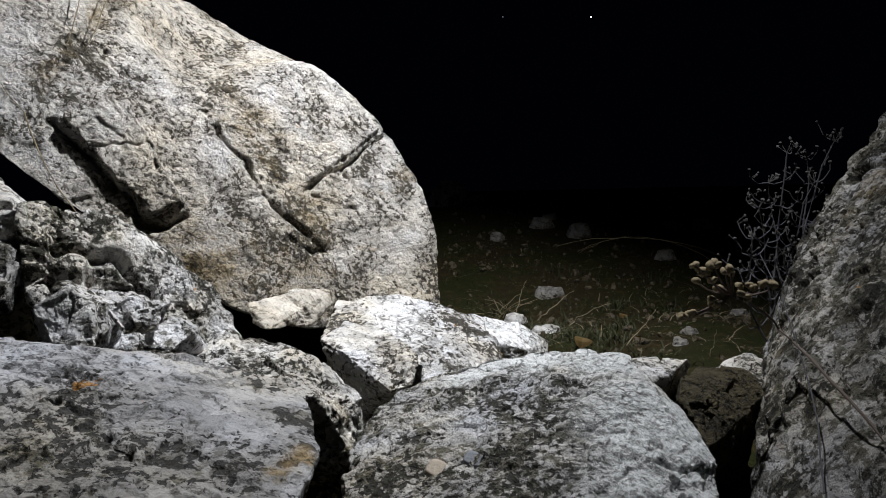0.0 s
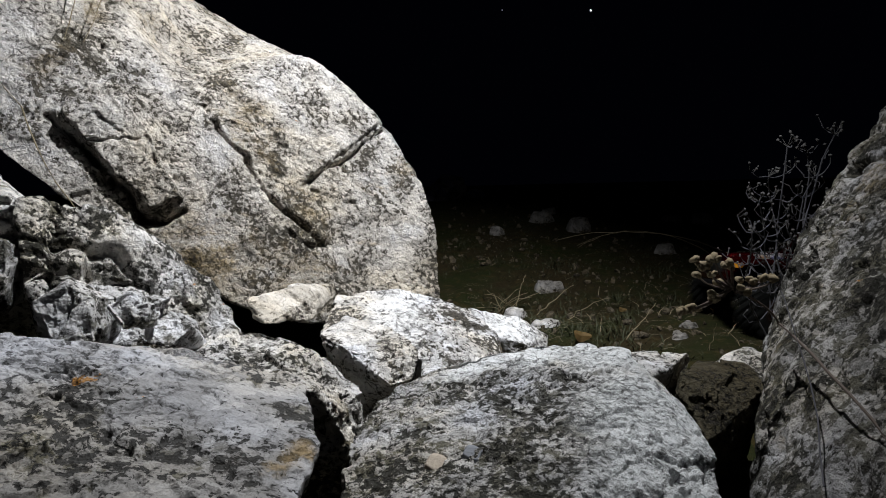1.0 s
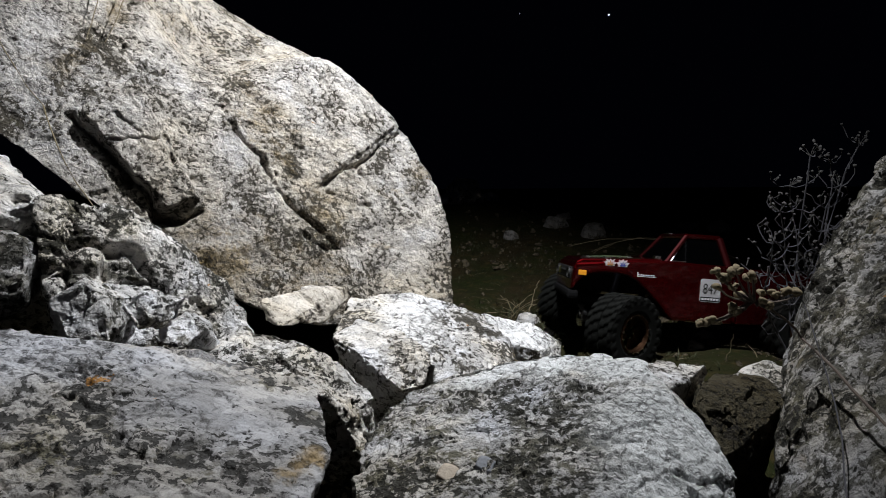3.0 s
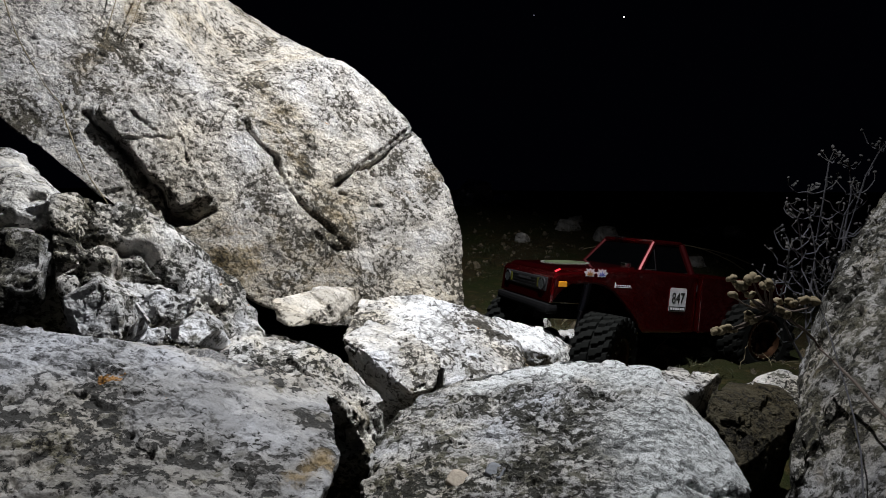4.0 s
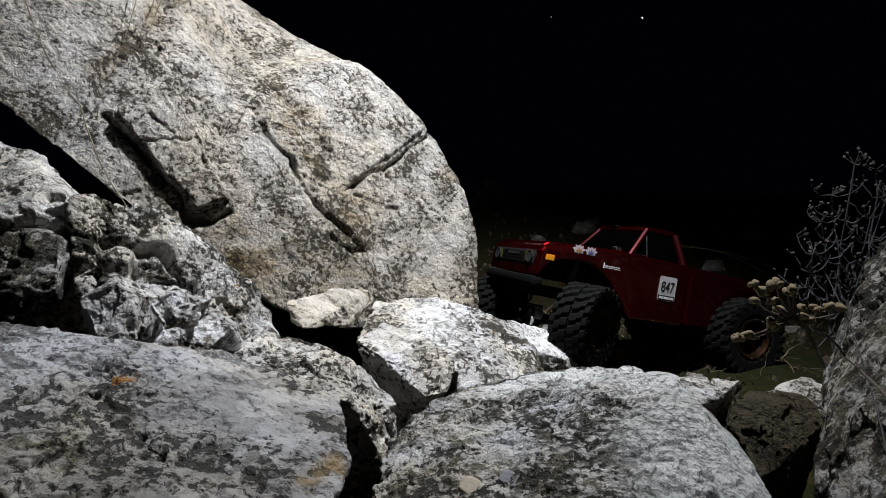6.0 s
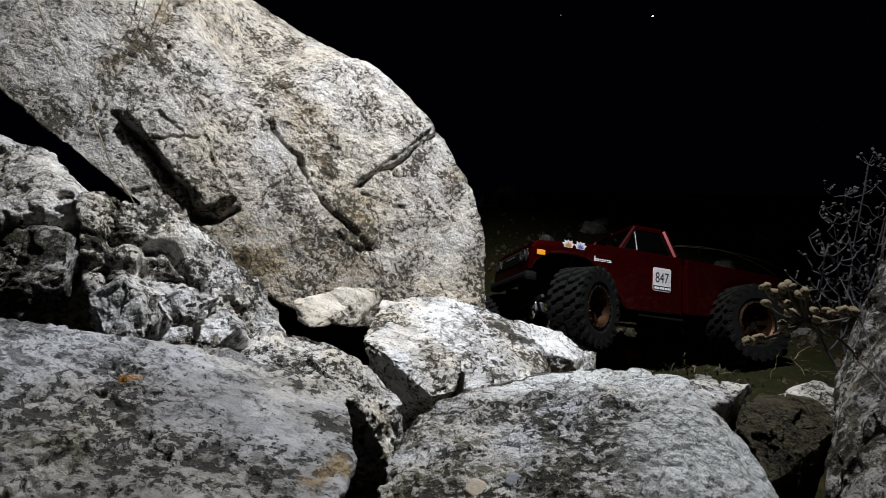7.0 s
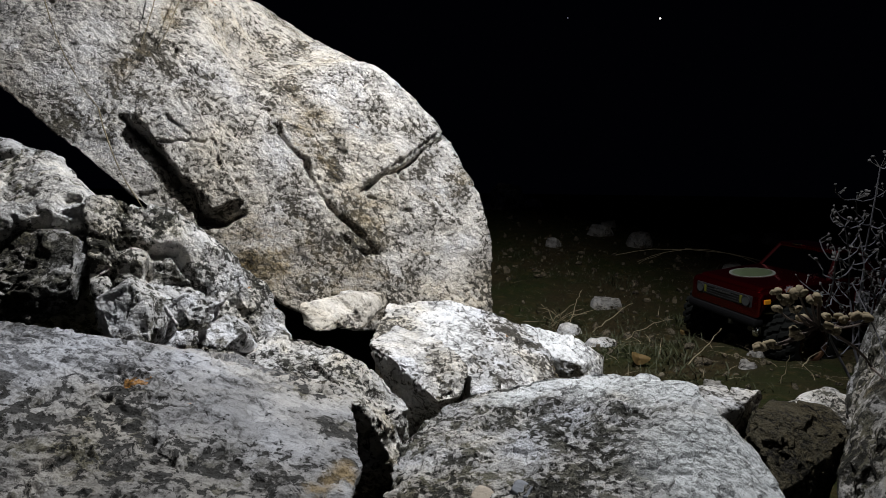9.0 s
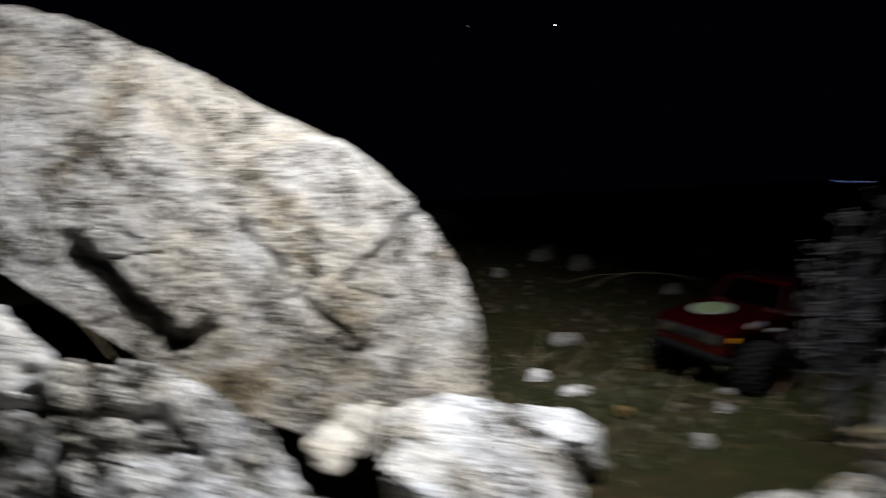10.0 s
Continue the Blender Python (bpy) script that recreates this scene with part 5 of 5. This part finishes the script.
# ---- far lights ----
def far_lights():
    star = glowing("star_glow", (1.0, 0.95, 0.9), 5.0)
    faint = glowing("faint_star_glow", (0.5, 0.5, 0.7), 0.25)
    town = glowing("town_glow", (0.35, 0.45, 1.0), 1.6)
    for at, r, mat, label in (((79.53, 300.01, 87.48), 0.34, star, "single bright star in the black sky"), ((33.9, 300.0, 88.5), 0.35, faint, "faint star in the black sky")):
        bm = bmesh.new()
        bmesh.ops.create_icosphere(bm, subdivisions=2, radius=r)
        ob = new("star", mesh_of("star", bm, mat, True))
        ob.location = at
        tagged(ob, label, "star", "stars")
    for k in range(22):
        s = k / 21
        way = Vector((0.611, 0.791, -0.0045)).lerp(Vector((0.672, 0.740, -0.0125 if k % 2 else -0.0205)), s).normalized()
        bm = bmesh.new()
        bmesh.ops.create_icosphere(bm, subdivisions=1, radius=0.42 if k > 8 else 0.28)
        ob = new("street_lamp", mesh_of("street_lamp", bm, town, True))
        ob.location = way * 600
        tagged(ob, "tiny bluish street lamp far away in the valley", "street lamp", "distant town lights")


far_lights()


# ---- what moves ----
# seconds, x, y, z, heading, nose up, lean
DRIVE = [
    (0.0, 1.42, 1.24, -0.02, 175, 2, 0), (0.6, 0.98, 1.27, -0.030, 172, 3, 4), (0.9, 0.77, 1.29, -0.038, 170, 3, 6), (1.2, 0.617, 1.30, -0.045, 168.5, 3, 9),
    (1.5, 0.592, 1.30, -0.047, 168, 3, 9.5), (2.0, 0.580, 1.310, -0.047, 168, 3, 9.5), (2.5, 0.437, 1.308, -0.033, 168.5, 3.3, 9.0),
    (2.7, 0.400, 1.290, -0.028, 169.5, 3.6, 7.0), (3.2, 0.302, 1.228, -0.020, 184, 4.8, 4.5), (3.8, 0.226, 1.172, -0.016, 198.5, 5.7, 2.8),
    (4.0, 0.215, 1.166, -0.015, 200.6, 5.9, 2.4), (4.5, 0.203, 1.156, -0.003, 205.1, 9.8, -1.4),
    (5.0, 0.192, 1.147, 0.002, 204.4, 10.0, 1.7), (5.5, 0.161, 1.150, 0.018, 202.8, 11.7, 1.1), (6.2, 0.153, 1.16, 0.024, 200, 11.5, 5.0),
    (6.8, 0.153, 1.165, 0.025, 198, 11.0, 12.5), (7.0, 0.156, 1.183, 0.011, 195.4, 9.2, 17.2), (7.5, 0.157, 1.181, 0.009, 195.3, 9.7, 17.9),
    (7.8, 0.181, 1.200, 0.011, 196.0, 8.0, 11.5), (7.9, 0.263, 1.224, 0.004, 199.1, 4.3, -1.8), (8.0, 0.392, 1.289, -0.010, 191.3, 2.3, -6.0),
    (8.2, 0.543, 1.377, -0.042, 196.3, -3.2, -0.9), (8.5, 0.605, 1.415, -0.042, 199.4, -2.4, -2.8), (10.0, 0.605, 1.415, -0.042, 199.4, -2.4, -2.8),
]
STEER = [(0.0, 0), (1.2, 20), (2.0, 35), (2.5, 37), (4.0, 32), (5.5, 32), (7.8, 34), (8.2, 6), (10.0, 6)]

# seconds, forward shift and height of the front wheel on the driver's side, height of its fellow, in the truck's own space
DROP = [(0.0, 0.035, 0.070, 0.072), (1.2, 0.034, 0.060, 0.090), (2.5, 0.030, 0.050, 0.088), (3.2, 0.028, 0.046, 0.058), (4.0, 0.025, 0.036, 0.034), (4.5, 0.021, 0.039, 0.037),
        (5.0, 0.027, 0.046, 0.034), (5.5, 0.031, 0.043, 0.034), (6.2, 0.030, 0.052, 0.034), (6.8, 0.029, 0.061, 0.032), (7.0, 0.029, 0.062, 0.032), (7.5, 0.024, 0.061, 0.034),
        (7.8, 0.025, 0.062, 0.050), (8.2, 0.035, 0.067, 0.067), (10.0, 0.035, 0.067, 0.067)]


def motions():
    rows, gone, last = [], [0.0], None
    for t, x, y, z, turn, up, lean in DRIVE:
        rows.append((t, Matrix.Translation((x, y, z)) @ pose(0, 0, 0, 0, 0, turn) @ pose(0, 0, 0, 0, -up, 0) @ pose(0, 0, 0, lean, 0, 0)))
        if last:
            ahead = Vector((math.cos(radians(turn)), math.sin(radians(turn))))
            gone.append(gone[-1] + (Vector((x, y)) - last).dot(ahead))
        last = Vector((x, y))
    walk(TRUCK, rows)
    times = [r[0] for r in DRIVE]
    steps = [i / 10 for i in range(101)]
    drop = np.array(DROP)
    for n, ob in enumerate(WHEELS):
        keyed = []
        for t in steps:
            steer = np.interp(t, [s[0] for s in STEER], [s[1] for s in STEER]) if n < 2 else 0.0
            at = Vector(ob.location)
            if n < 2:
                ahead = np.interp(t, drop[:, 0], drop[:, 1]) + n * 0.11 * math.sin(radians(steer))
                at = Vector((ahead, ob.location.y, np.interp(t, drop[:, 0], drop[:, 2 + n])))
            roll = np.interp(t, times, gone) / WHEEL_R
            keyed.append((t, Matrix.Translation(at) @ pose(0, 0, 0, 0, 0, steer) @ pose(0, 0, 0, 0, math.degrees(roll), 0)))
        walk(ob, keyed)
    rows = []
    for t, shift, near, off in DROP:
        swing = 0.055 * math.sin(radians(np.interp(t, [s[0] for s in STEER], [s[1] for s in STEER])))
        rows.append((t, pose(shift + swing, 0, (near + off) / 2, math.degrees(math.atan((near - off) / 0.224)), 0, 0)))
    walk(AXLES[0], rows)


motions()
